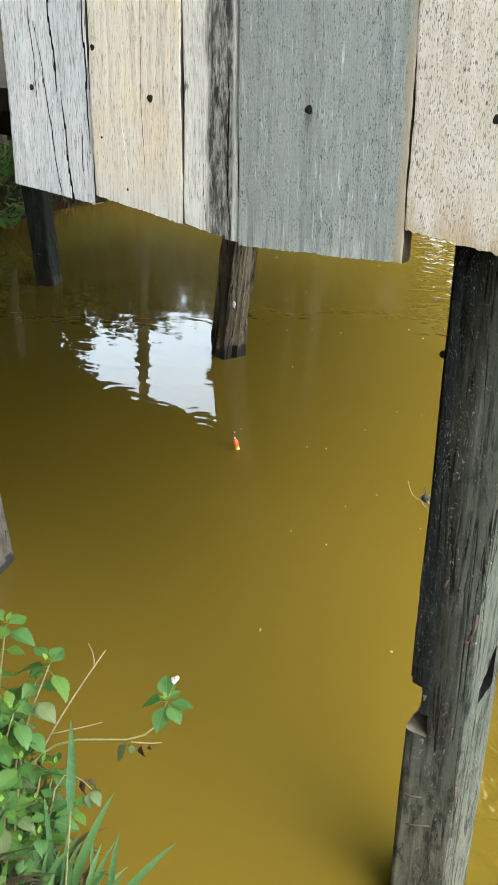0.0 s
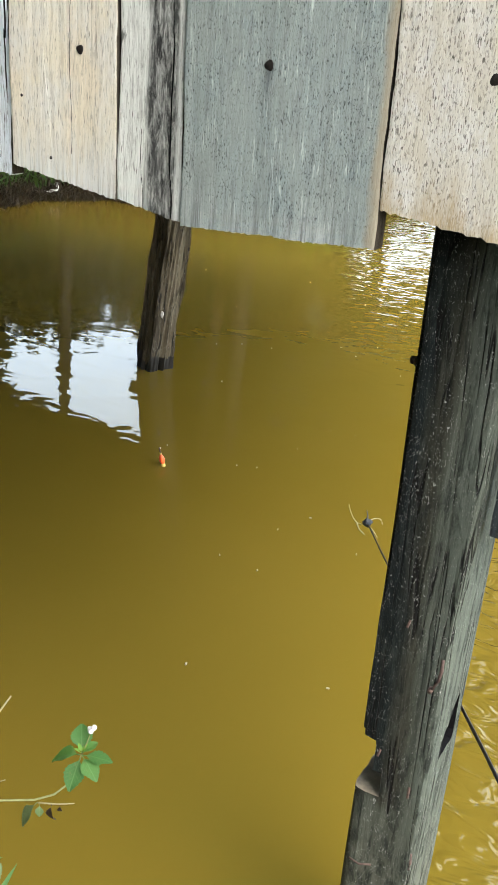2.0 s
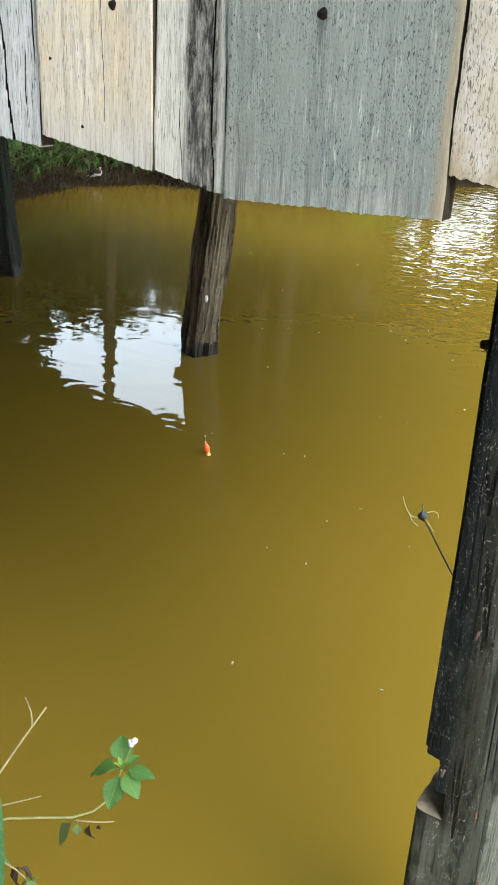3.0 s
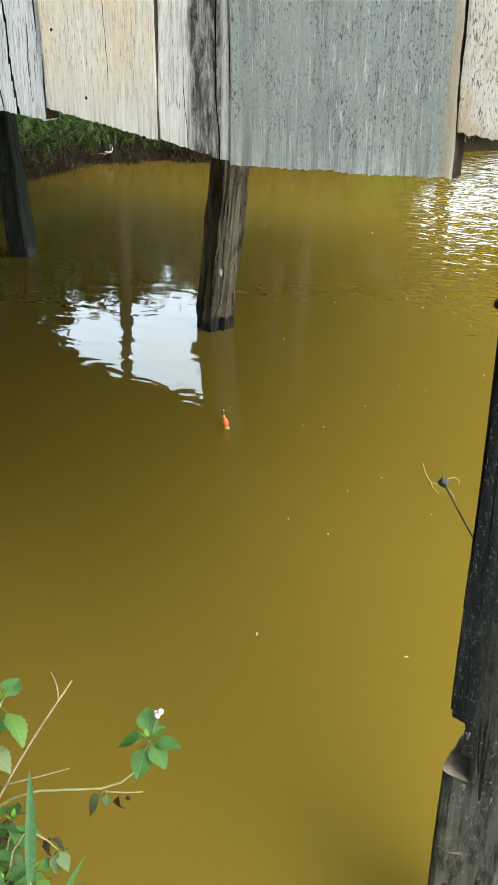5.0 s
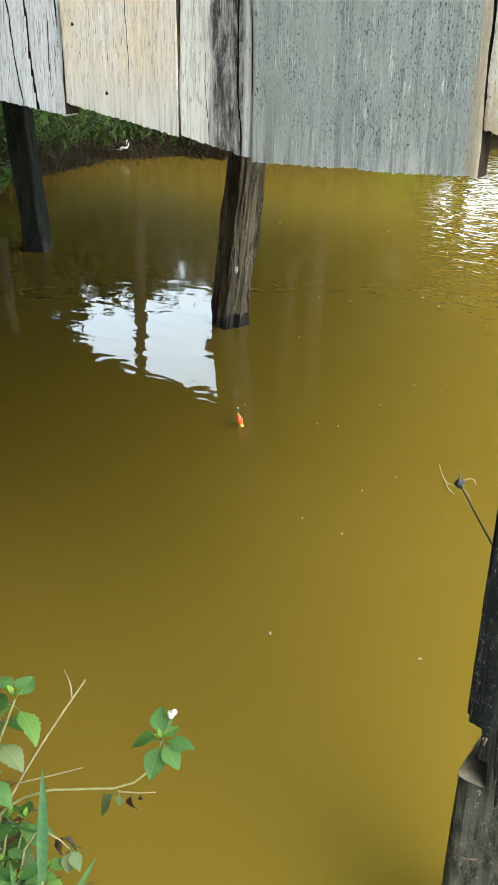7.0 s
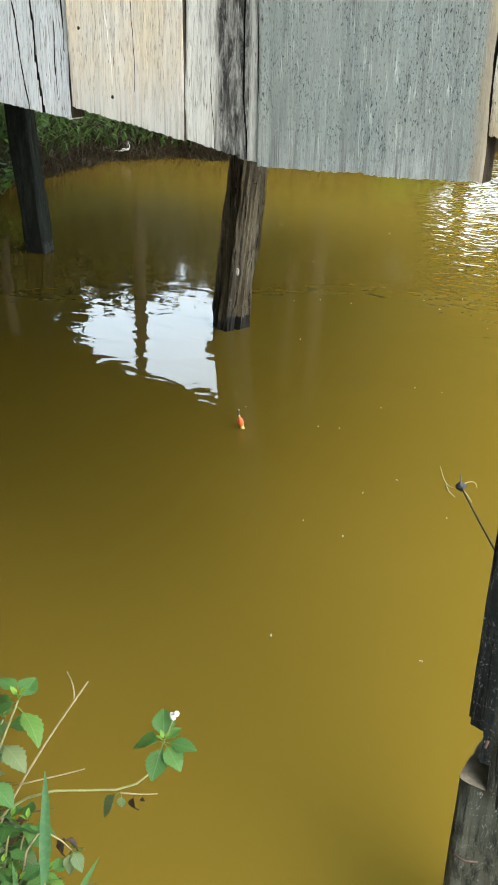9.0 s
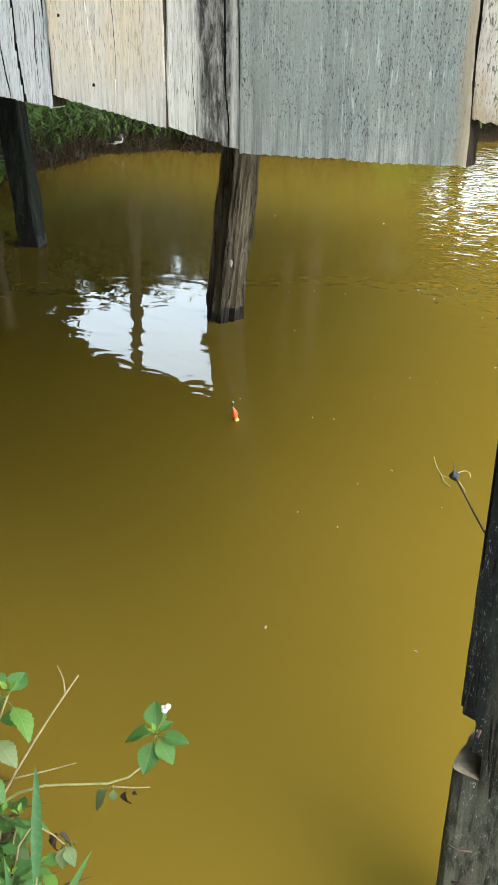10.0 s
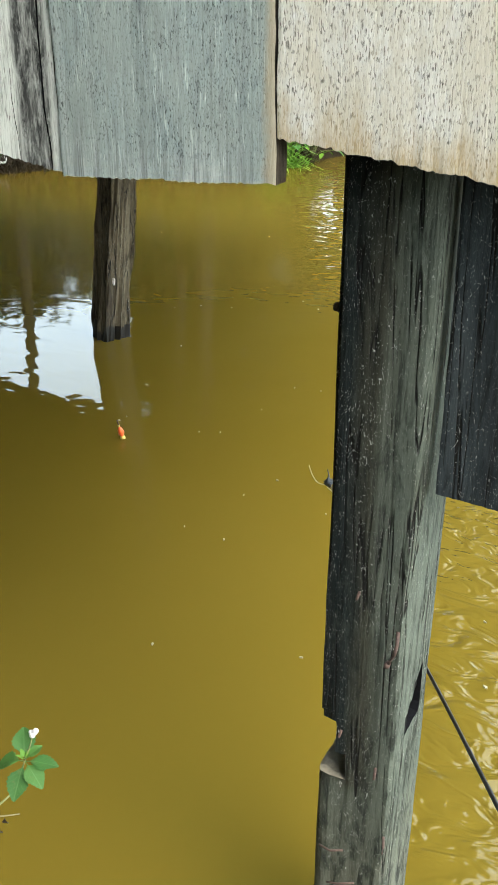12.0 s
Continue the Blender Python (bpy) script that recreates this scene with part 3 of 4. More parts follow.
# floor of the hut on stilts, over the water behind the wall
# left corner is stretched outward to shade the water on that side
FLOOR = [(-4.2, 1.06), (0.05, 1.06), (-0.45, 3.6), (-1.6, 5.50), (-6.6, 5.82), (-6.4, 4.2)]
bm = bmesh.new()
lo = [bm.verts.new((x, y, 1.45)) for x, y in FLOOR]
hi = [bm.verts.new((x, y, 1.49)) for x, y in FLOOR]
bm.faces.new(lo[::-1])
bm.faces.new(hi).material_index = 1
for k in range(len(FLOOR)):
    bm.faces.new((lo[k], lo[(k + 1) % len(FLOOR)], hi[(k + 1) % len(FLOOR)], hi[k])).material_index = 1
floor = tagged(part("floor", bm, [M_UNDER, M_DARK_WOOD]), "dark plank floor carried on posts over the pond", "floor", kind="structure")
for x0, y0, x1, y1 in ((-2.9, 1.74, -0.05, 1.24), (-4.8, 4.35, -0.55, 3.45), (-6.4, 5.72, -1.65, 5.44)):
    bm = bmesh.new()
    d = Vector((x1 - x0, y1 - y0, 0)).normalized()
    s = Vector((-d.y, d.x, 0)) * 0.04
    v = [bm.verts.new((Vector((x, y, z)) + q * s)) for x, y in ((x0, y0), (x1, y1)) for q in (-1, 1) for z in (1.34, 1.448)]
    for f in ((0, 1, 3, 2), (4, 6, 7, 5), (0, 4, 5, 1), (2, 3, 7, 6), (0, 2, 6, 4), (1, 5, 7, 3)):
        bm.faces.new([v[i] for i in f])
    part("beam", bm, M_DARK_WOOD, floor)


# ---- posts ----
def post_mesh(base, top, sx, sy, turn, mats, seed, rough=0.003, carve=None, bottom=-0.7, wet=0.05, extra=(), n=8):
    """A hewn square post from below the water to its top. carve(x, y, z, side) may shift a point."""
    base, top = Vector(base), Vector(top)
    zs, z = [], bottom
    while z < top.z:
        zs.append(z)
        z += 0.012 if -0.1 < z < 1.4 else 0.2
    zs = sorted([*zs, top.z, *[q for q in extra if all(abs(q - w) > 1e-4 for w in zs)]])
    c, s = math.cos(radians(turn)), math.sin(radians(turn))
    outline = []
    for side, (ax, ay, bx, by) in enumerate(((-1, -1, 1, -1), (1, -1, 1, 1), (1, 1, -1, 1), (-1, 1, -1, -1))):
        for k in range(n):
            outline.append((side, k, ax + (bx - ax) * k / n, ay + (by - ay) * k / n))
    bm = bmesh.new()
    rings = []
    for z in zs:
        t = z / top.z
        cx, cy = base.x + (top.x - base.x) * t, base.y + (top.y - base.y) * t
        ring = []
        for side, k, u, v in outline:
            e = max(abs(u), abs(v))
            corner = max(0.0, abs(u) + abs(v) - 1.85) / 0.15
            g = rough * (n3(u * 4 + seed, v * 4, z * 2.2) + 0.5 * n3(u * 14 + seed, v * 14, z * 6)) - 0.0035 * corner - rough * 1.4 * corner * max(0, n3(seed, u + 2 * v, z * 9))
            px, py = (sx / 2 + g) * u, (sy / 2 + g) * v
            if carve:
                px, py = carve(px, py, z, side, 8 * k // n)
            ring.append(bm.verts.new((cx + px * c - py * s, cy + px * s + py * c, z)))
        rings.append(ring)
    m = len(outline)
    for r0, r1 in zip(rings, rings[1:]):
        zm = (r0[0].co.z + r1[0].co.z) / 2
        for i in range(m):
            f = bm.faces.new((r0[i], r0[(i + 1) % m], r1[(i + 1) % m], r1[i]))
            if zm < wet * (0.75 + 0.9 * n3(i * 2.2 / n, seed, 3)):
                f.material_index = 1
            elif len(mats) > 2 and 0.4519 < zm < 0.4525 and f.calc_center_median().x < base.x - 0.012:
                f.material_index = 2
            elif len(mats) > 3 and i // n == 1 and 2 <= 8 * (i % n) // n <= 5 and 0.538 < zm < 0.622 - 0.016 * (5 - 8 * (i % n) // n):
                # inside of the hollow is coloured near-black for its shade
                f.material_index = 3
    bm.faces.new(rings[-1])
    bm.faces.new(rings[0][::-1])
    return mesh_of("stilt_post", bm, mats)


def notch(px, py, z, side, k):
    # a housing sawn out of the left side, above a flat shoulder
    if px < -0.012 and 0.4522 < z < 0.5568:
        px = max(px, (-0.014 if z < 0.500 else -0.030) + 0.002 * n3(z * 60, py * 30, 0))
    elif px < -0.05 and 0.5568 <= z < 0.569:
        px = max(px, -0.052)
    # a rotten hollow in the right face
    if side == 1 and k in (3, 4, 5) and 0.543 < z < 0.612 - 0.016 * (5 - k):
        px -= 0.075
    return px, py


def make_post(mesh, label, group="stilt posts in the pond"):
    return tagged(part("stilt_post", mesh, None), label, "wooden post", group)


post_right = make_post(post_mesh((-0.284, 1.140, 0), (-0.260, 1.098, 1.45), 0.116, 0.138, 0, [M_POST, M_WET, M_CUT, M_CRACK_SHADE], 1.0, 0.002, notch, wet=0.012, extra=(0.4519, 0.4525, 0.4997, 0.5003, 0.5565, 0.5571, 0.5687, 0.5693), n=16),
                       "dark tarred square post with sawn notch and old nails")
post_mid = make_post(post_mesh((-2.545, 3.70, 0), (-2.35, 3.68, 1.45), 0.128, 0.130, -24, [M_POST_BROWN, M_WET], 2.0, 0.019, wet=0.085, n=14),
          "brown worn post with ragged edges and a wet foot")
bm = bmesh.new()
bmesh.ops.create_icosphere(bm, subdivisions=2, radius=0.016)
for v in bm.verts:
    v.co = Vector((v.co.x * 0.5, v.co.y * 0.3, v.co.z * 1.1)) + 0.006 * noise.noise_vector(v.co * 60)
mark = part("lichen", bm, M_PETAL, post_mid, "small white patch of lichen")
mark.location = (-2.456, 3.630, 0.298)
make_post(post_mesh((-4.32, 4.22, 0), (-4.53, 4.28, 1.45), 0.135, 0.135, 20, [M_POST_GREEN, M_WET], 3.0, 0.005, wet=0.085),
          "dark mossy post with a blackened wet foot")
make_post(post_mesh((-1.965, 1.53, 0), (-2.37, 1.66, 1.45), 0.125, 0.115, 18, [M_POST_PALE, M_WET], 4.0, 0.004, wet=0.03),
          "pale grey leaning post at the water's edge")


# ---- iron on the dark post ----
def bent_nail(points, radius, mat, label, head=0.0):
    bm = bmesh.new()
    ring_tube(bm, points, radius, 7)
    if head:
        disc(bm, (Vector(points[0]) + Vector((0, 0.001, 0))), head, 0.002, 9, 0.1)
    return part("nail", bm, mat, post_right, label, True)


bm = bmesh.new()
disc(bm, (-0.326, 1.072, 1.152), 0.0085, 0.008, 6, 0.0, 0)
disc(bm, (-0.334, 1.072, 1.152), 0.006, 0.006, 8, 0.0, 0)
part("bolt", bm, M_RUST, post_right, "rusty bolt end", False)
bent_nail(((-0.224, 1.046, 0.741), (-0.221, 1.036, 0.729), (-0.223, 1.033, 0.714), (-0.230, 1.034, 0.696)), 0.0026, M_RUST, "bent rusty nail", 0.0)
bent_nail(((-0.232, 1.031, 0.693), (-0.232, 1.040, 0.693)), 0.0040, M_RUST, "rusty nail head")
bent_nail(((-0.279, 1.046, 0.786), (-0.281, 1.040, 0.776)), 0.0020, M_RUST, "small rusty nail")
bent_nail(((-0.318, 1.037, 0.331), (-0.300, 1.036, 0.328), (-0.283, 1.046, 0.327)), 0.0016, M_RUST, "thin bent wire nail")
bent_nail(((-0.303, 1.036, 0.262), (-0.285, 1.035, 0.268), (-0.262, 1.046, 0.270)), 0.0016, M_RUST, "thin bent wire nail")
bent_nail(((-0.243, 1.051, 0.500), (-0.242, 1.044, 0.485)), 0.0021, M_RUST, "small rusty nail")
bent_nail(((-0.222, 1.045, 0.385), (-0.219, 1.038, 0.372), (-0.222, 1.045, 0.352)), 0.0018, M_RUST, "rusty staple")
bent_nail(((-0.296, 1.050, 0.548), (-0.297, 1.042, 0.540)), 0.0021, M_RUST, "small rusty nail")

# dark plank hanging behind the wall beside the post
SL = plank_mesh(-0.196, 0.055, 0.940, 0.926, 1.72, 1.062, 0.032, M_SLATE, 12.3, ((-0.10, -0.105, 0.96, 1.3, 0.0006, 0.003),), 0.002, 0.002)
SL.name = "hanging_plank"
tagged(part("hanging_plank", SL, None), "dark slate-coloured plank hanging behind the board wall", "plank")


# ---- plants ----
def leaf_mesh(name, mat, length=1.0, width=0.56, teeth=7, fold=0.18, curl=0.25, seed=0.0):
    """An ovate leaf along +x with small teeth, folded at its midrib, ribbed and drooping at the tip."""
    bm = bmesh.new()
    n = teeth * 2
    mid, inner, outer = [], ([], []), ([], [])
    for k in range(n + 1):
        t = k / n
        w = width / 2 * max(0.0, math.sin(math.pi * t ** 0.74)) ** 1.05
        w *= 1.0 + (0.09 if k % 2 else -0.07)
        z = -curl * t * t * length + 0.02 * n3(t * 3, seed, 0)
        x = (0.16 + 0.84 * t) * length
        mid.append(bm.verts.new((x, 0.02 * n3(t * 2, seed, 5), z)))
        if 0 < k < n:
            for s, (inn, out) in enumerate(zip(inner, outer)):
                q = 1 - 2 * s
                rib = 0.012 if k % 2 else -0.006
                inn.append(bm.verts.new((x + 0.02, q * w * 0.55, z + fold * w * 0.7 + rib)))
                out.append(bm.verts.new((x + 0.05, q * w, z + fold * w * 0.8 + 0.03 * n3(t * 5, seed, 1 + s))))
    for inn, out in zip(inner, outer):
        bm.faces.new((mid[0], inn[0], mid[1]))
        bm.faces.new((mid[0], out[0], inn[0]))
        for k in range(n - 2):
            bm.faces.new((mid[k + 1], inn[k], inn[k + 1], mid[k + 2]))
            bm.faces.new((inn[k], out[k], out[k + 1], inn[k + 1]))
        bm.faces.new((mid[n - 1], inn[-1], mid[n]))
        bm.faces.new((inn[-1], out[-1], mid[n]))
    stalk = [bm.verts.new(p) for p in ((0, 0.014, 0), (0, -0.014, 0), (0.18 * length, -0.012, 0.006), (0.18 * length, 0.012, 0.006), (0, 0, -0.03), (0.18 * length, 0, -0.02))]
    for f in ((0, 1, 2, 3), (1, 4, 5, 2), (4, 0, 3, 5)):
        bm.faces.new([stalk[i] for i in f])
    return mesh_of(name, bm, mat, True)


LEAVES = [leaf_mesh("leaf", M_LEAF, seed=k * 1.7, curl=0.15 + 0.12 * k, fold=0.12 + 0.06 * k, width=0.60 + 0.04 * k, teeth=8) for k in range(4)]
LEAVES += [leaf_mesh("leaf", M_LEAF_LIGHT, seed=5 + k * 1.3, curl=0.2 + 0.15 * k, fold=0.22, width=0.58) for k in range(2)]
YOUNG = [leaf_mesh("leaf", M_LEAF_YOUNG, seed=9 + k, curl=0.1, fold=0.3, width=0.45) for k in range(2)]
OLD = [leaf_mesh("leaf", M_LEAF_OLD, seed=15 + k, curl=0.4, fold=0.1, width=0.62) for k in range(2)]
DEAD = [leaf_mesh("leaf", M_LEAF_DEAD, seed=21 + k, curl=0.7, fold=0.7, width=0.4) for k in range(2)]
rng = random.Random(7)


def put_leaf(parent, at, heading, pitch, size, kind, roll=0.0):
    """heading: degrees from +x; pitch: degrees up."""
    ob = part("leaf", rng.choice(kind), None, parent)
    ob.matrix_local = Matrix.Translation(Vector(at) - parent.location) @ Euler((radians(roll), radians(-pitch), radians(heading))).to_matrix().to_4x4() @ Matrix.Scale(size, 4)
    return ob


def stem(parent, points, r0, r1, mat, name="stem", label=""):
    pts = [Vector(p) - parent.location for p in points]
    # round the path off with midpoints
    fine = []
    for a, b_, c in zip(pts, pts[1:], pts[2:]):
        fine += [a.lerp(b_, 0.5), (a + 6 * b_ + c) / 8]
    fine = [pts[0], *fine, pts[-2].lerp(pts[-1], 0.5), pts[-1]]
    bm = bmesh.new()
    ring_tube(bm, fine, [r0 + (r1 - r0) * k / (len(fine) - 1) for k in range(len(fine))], 6)
    return part(name, bm, mat, parent, label, True)


def rosette(parent, at, size, n, start, kind=None):
    for k in range(n):
        pair = k // 2
        put_leaf(parent, Vector(at) - Vector((0, 0, 0.012 * (1 - pair))), start + 180 * (k % 2) + 78 * pair + rng.uniform(-22, 22), rng.uniform(-22, 14) + 16 * pair, size * (1.3 - 0.28 * pair) * rng.uniform(0.8, 1.12), kind or LEAVES, rng.uniform(-25, 25))
    for k in range(3):
        put_leaf(parent, Vector(at) + Vector((0, 0, 0.006)), start + 60 + 120 * k, rng.uniform(35, 60), size * 0.42, YOUNG)


def weed(root, points, pairs, label, top=0.040, old=0.15, tip=5):
    """An upright weed: a stem, pairs of leaves along it and a rosette at its end."""
    p = thing("weed", root, label, "weed", "weeds on the bank")
    pts = [root, *points]
    stem(p, pts, 0.0030, 0.0016, M_STEM)
    end = Vector(points[-1])
    rosette(p, end, top, tip, rng.uniform(0, 90))
    for t, size, start in pairs:
        seg = t * (len(pts) - 1)
        k = min(int(seg), len(pts) - 2)
        at = Vector(pts[k]).lerp(Vector(pts[k + 1]), seg - k)
        for half in (0, 180):
            put_leaf(p, at, start + half + rng.uniform(-20, 20), rng.uniform(-18, 18), 1.15 * size * rng.uniform(0.75, 1.15), OLD if rng.random() < old else LEAVES, rng.uniform(-15, 15))
    return p


LAB = "green toothed-leaf weed growing on the muddy bank"
weed((-0.985, 0.665, 0.17), ((-1.00, 0.70, 0.40), (-0.974, 0.727, 0.608)), ((0.55, 0.05, 20), (0.72, 0.05, 100), (0.88, 0.045, 40)), LAB, 0.052)
weed((-0.925, 0.640, 0.15), ((-0.93, 0.67, 0.36), (-0.891, 0.745, 0.545)), ((0.5, 0.05, 70), (0.66, 0.05, 10), (0.82, 0.052, -20)), LAB, 0.048)
weed((-0.945, 0.620, 0.16), ((-0.95, 0.64, 0.32), (-0.917, 0.675, 0.472)), ((0.6, 0.05, 10), (0.76, 0.05, 60), (0.88, 0.05, 120)), LAB, 0.050)
weed((-0.935, 0.590, 0.16), ((-0.93, 0.60, 0.30), (-0.910, 0.633, 0.437)), ((0.5, 0.046, 60), (0.75, 0.048, -30)), LAB, 0.046)
weed((-0.890, 0.610, 0.14), ((-0.88, 0.62, 0.28), (-0.878, 0.649, 0.400)), ((0.55, 0.042, 0), (0.8, 0.044, 80)), LAB, 0.042, 0.3)
weed((-0.900, 0.570, 0.15), ((-0.89, 0.58, 0.24), (-0.877, 0.598, 0.336)), ((0.6, 0.05, 40), (0.85, 0.05, 120)), LAB, 0.046, 0.4)
weed((-0.850, 0.610, 0.12), ((-0.85, 0.63, 0.22), (-0.831, 0.658, 0.298)), ((0.7, 0.045, 30),), LAB, 0.040, 0.5)

for k in range(30):
    y, z = rng.uniform(0.585, 0.70), rng.uniform(0.22, 0.50)
    x = rng.uniform(-1.0, -0.93 + (0.5 - z) * 0.45)
    weed((x, y - 0.02, 0.14), ((x + rng.uniform(-0.02, 0.02), y, 0.10 + z * 0.55), (x + rng.uniform(-0.03, 0.04), y + rng.uniform(0.0, 0.05), z)),
         ((0.6, 0.036, rng.uniform(0, 180)), (0.82, 0.036, rng.uniform(0, 180))), LAB, rng.uniform(0.032, 0.046), 0.3, 4)

# the sprig with the white flower, reaching out over the water
sprig = thing("flower_sprig", (-0.915, 0.640, 0.15), "trailing weed sprig with one small white flower over water", "weed", "weeds on the bank")
stem(sprig, ((-0.915, 0.640, 0.15), (-0.915, 0.68, 0.30), (-0.897, 0.702, 0.358), (-0.846, 0.750, 0.386), (-0.770, 0.815, 0.366), (-0.745, 0.862, 0.376), (-0.750, 0.897, 0.412)), 0.0026, 0.0014, M_STEM)
stem(sprig, ((-0.770, 0.815, 0.366), (-0.745, 0.832, 0.362), (-0.722, 0.845, 0.366)), 0.0015, 0.0008, M_DRY)
stem(sprig, ((-0.750, 0.897, 0.412), (-0.748, 0.908, 0.428), (-0.746, 0.916, 0.446)), 0.0012, 0.0009, M_STEM, "flower_stalk")
for h, sz, pt in ((128, 0.055, 34), (205, 0.048, 2), (282, 0.058, -34), (338, 0.052, -14), (20, 0.052, 2), (80, 0.034, 25)):
    put_leaf(sprig, (-0.750, 0.897, 0.412), h, pt, sz, LEAVES)
for h in (0, 75, 150, 225, 300):
    put_leaf(sprig, (-0.750, 0.897, 0.416), h, 45, 0.016, YOUNG)
put_leaf(sprig, (-0.772, 0.815, 0.366), 235, -40, 0.046, OLD)
put_leaf(sprig, (-0.768, 0.816, 0.364), 300, -60, 0.022, OLD)
put_leaf(sprig, (-0.752, 0.826, 0.364), 270, -70, 0.034, DEAD)
put_leaf(sprig, (-0.742, 0.834, 0.362), 290, -80, 0.020, DEAD)
bm = bmesh.new()
for dx, dy, dz, r in ((0, 0, 0, 0.0052), (0.004, 0.003, 0.006, 0.0048), (-0.004, 0.002, 0.002, 0.0036)):
    m4 = Matrix.Translation((0.169 + dx, 0.276 + dy, 0.299 + dz))
    bmesh.ops.create_icosphere(bm, subdivisions=2, radius=r, matrix=m4)
for v in bm.verts:
    v.co += 0.0011 * noise.noise_vector(v.co * 900)
part("flower", bm, M_PETAL, sprig, "small fluffy white flower head", True)

sprig.location += Vector((0.012, -0.010, 0.028))

# dry twig and a wilted shoot
twig = thing("dry_twig", (-0.935, 0.655, 0.16), "thin bare straw-coloured twig forked at its tip", "twig")
stem(twig, ((-0.935, 0.655, 0.16), (-0.925, 0.675, 0.28), (-0.903, 0.702, 0.366), (-0.878, 0.770, 0.458), (-0.853, 0.812, 0.520), (-0.848, 0.836, 0.540)), 0.0024, 0.0014, M_DRY)
stem(twig, ((-0.855, 0.812, 0.515), (-0.864, 0.822, 0.533), (-0.884, 0.830, 0.545)), 0.0015, 0.0009, M_DRY)
stem(twig, ((-0.89, 0.725, 0.405), (-0.845, 0.775, 0.41), (-0.822, 0.79, 0.42)), 0.0014, 0.0008, M_DRY)
twig.location += Vector((0.016, -0.006, 0.011))
wilt = thing("wilted_shoot", (-0.86, 0.655, 0.13), "wilted drooping shoot with shrivelled leaves", "weed")
stem(wilt, ((-0.86, 0.655, 0.13), (-0.855, 0.70, 0.34), (-0.825, 0.725, 0.345), (-0.800, 0.738, 0.312)), 0.0018, 0.0012, M_DRY)
for h, pt in ((20, -55), (100, -30), (200, -65), (300, -40), (340, -10), (60, -70)):
    put_leaf(wilt, (-0.800, 0.738, 0.312), h, pt, 0.034, OLD + LEAVES[:2])
for h, pt in ((40, -20), (250, -60), (150, -50)):
    put_leaf(wilt, (-0.812, 0.733, 0.330), h, pt, 0.030, DEAD)
for at, h in (((-0.885, 0.70, 0.372), 260), ((-0.90, 0.66, 0.30), 320), ((-0.87, 0.66, 0.26), 280)):
    put_leaf(wilt, at, h, -70, 0.028, DEAD)


# ---- grass blades on the bank ----
def blade_mesh(points, width, fold=0.25, shape=0.8):
    """A folded blade through points, widest at a third of its length."""
    pts = [Vector(p) for p in points]
    n = 12
    bm = bmesh.new()
    rows = []
    for k in range(n + 1):
        t = k / n
        u = 1 - t
        c = pts[0] * u * u + pts[1] * 2 * u * t + pts[2] * t * t
        d = ((pts[1] - pts[0]) * u + (pts[2] - pts[1]) * t).normalized()
        side = d.cross(Vector((0.35, -0.55, 0.75))).normalized()
        nrm = side.cross(d).normalized()
        w = width / 2 * (min(1, 0.35 + t * 2.2) * (1 - t ** 2.2) ** shape + 0.02)
        rows.append((bm.verts.new(c - side * w + nrm * fold * w), bm.verts.new(c), bm.verts.new(c + side * w + nrm * fold * w)))
    for a, b_ in zip(rows, rows[1:]):
        bm.faces.new((a[0], a[1], b_[1], b_[0]))
        bm.faces.new((a[1], a[2], b_[2], b_[1]))
    return mesh_of("blade", bm, M_BLADE, True)


tuft = thing("grass_tuft", (-0.75, 0.62, 0.14), "tuft of broad green grass blades on the bank", "grass")


def blade(p0, p1, p2, width):
    ob = part("blade", blade_mesh([Vector(p) - tuft.location for p in (p0, p1, p2)], width), None, tuft)
    return ob


stem(tuft, ((-0.752, 0.600, 0.12), (-0.755, 0.612, 0.214), (-0.776, 0.660, 0.335)), 0.0026, 0.002, M_STEM)
blade((-0.774, 0.655, 0.325), (-0.795, 0.690, 0.405), (-0.815, 0.715, 0.478), 0.018)
blade((-0.768, 0.640, 0.15), (-0.762, 0.660, 0.25), (-0.737, 0.732, 0.343), 0.019)
blade((-0.70, 0.640, 0.12), (-0.672, 0.690, 0.21), (-0.622, 0.760, 0.264), 0.017)
blade((-0.80, 0.620, 0.14), (-0.81, 0.640, 0.25), (-0.835, 0.655, 0.345), 0.014)
blade((-0.74, 0.625, 0.13), (-0.735, 0.660, 0.20), (-0.724, 0.715, 0.250), 0.012)
blade((-0.73, 0.620, 0.13), (-0.715, 0.650, 0.19), (-0.690, 0.705, 0.215), 0.011)
for k in range(26):
    x, y = -0.80 + rng.uniform(-0.10, 0.13), 0.615 + rng.uniform(-0.04, 0.05)
    dx, dy, ln = rng.uniform(-0.05, 0.07), rng.uniform(0.01, 0.09), rng.uniform(0.09, 0.18)
    blade((x, y, 0.11), (x + dx * 0.3, y + dy * 0.3, 0.11 + ln * 0.7), (x + dx, y + dy, 0.11 + ln), rng.uniform(0.011, 0.016))
for k in range(20):
    a = rng.uniform(0, 2 * math.pi)
    x, y = -0.79 + rng.uniform(-0.12, 0.10), 0.600 + rng.uniform(-0.05, 0.06)
    ln = rng.uniform(0.07, 0.15)
    blade((x, y, 0.12), (x + 0.02 * math.cos(a), y + 0.02 * math.sin(a), 0.13 + ln * 0.6), (x + 0.06 * math.cos(a), y + 0.03 + 0.05 * math.sin(a), 0.12 + ln), rng.uniform(0.008, 0.013))

# ---- fishing float and rod ----
flt = thing("fishing_float", (-1.825, 2.735, 0.0), "small orange fishing float upright in the water", "fishing float")


def lathe(profile, sides=14):
    bm = bmesh.new()
    ring_tube(bm, [(0, 0, z) for _, z in profile], [r for r, _ in profile], sides)
    return bm


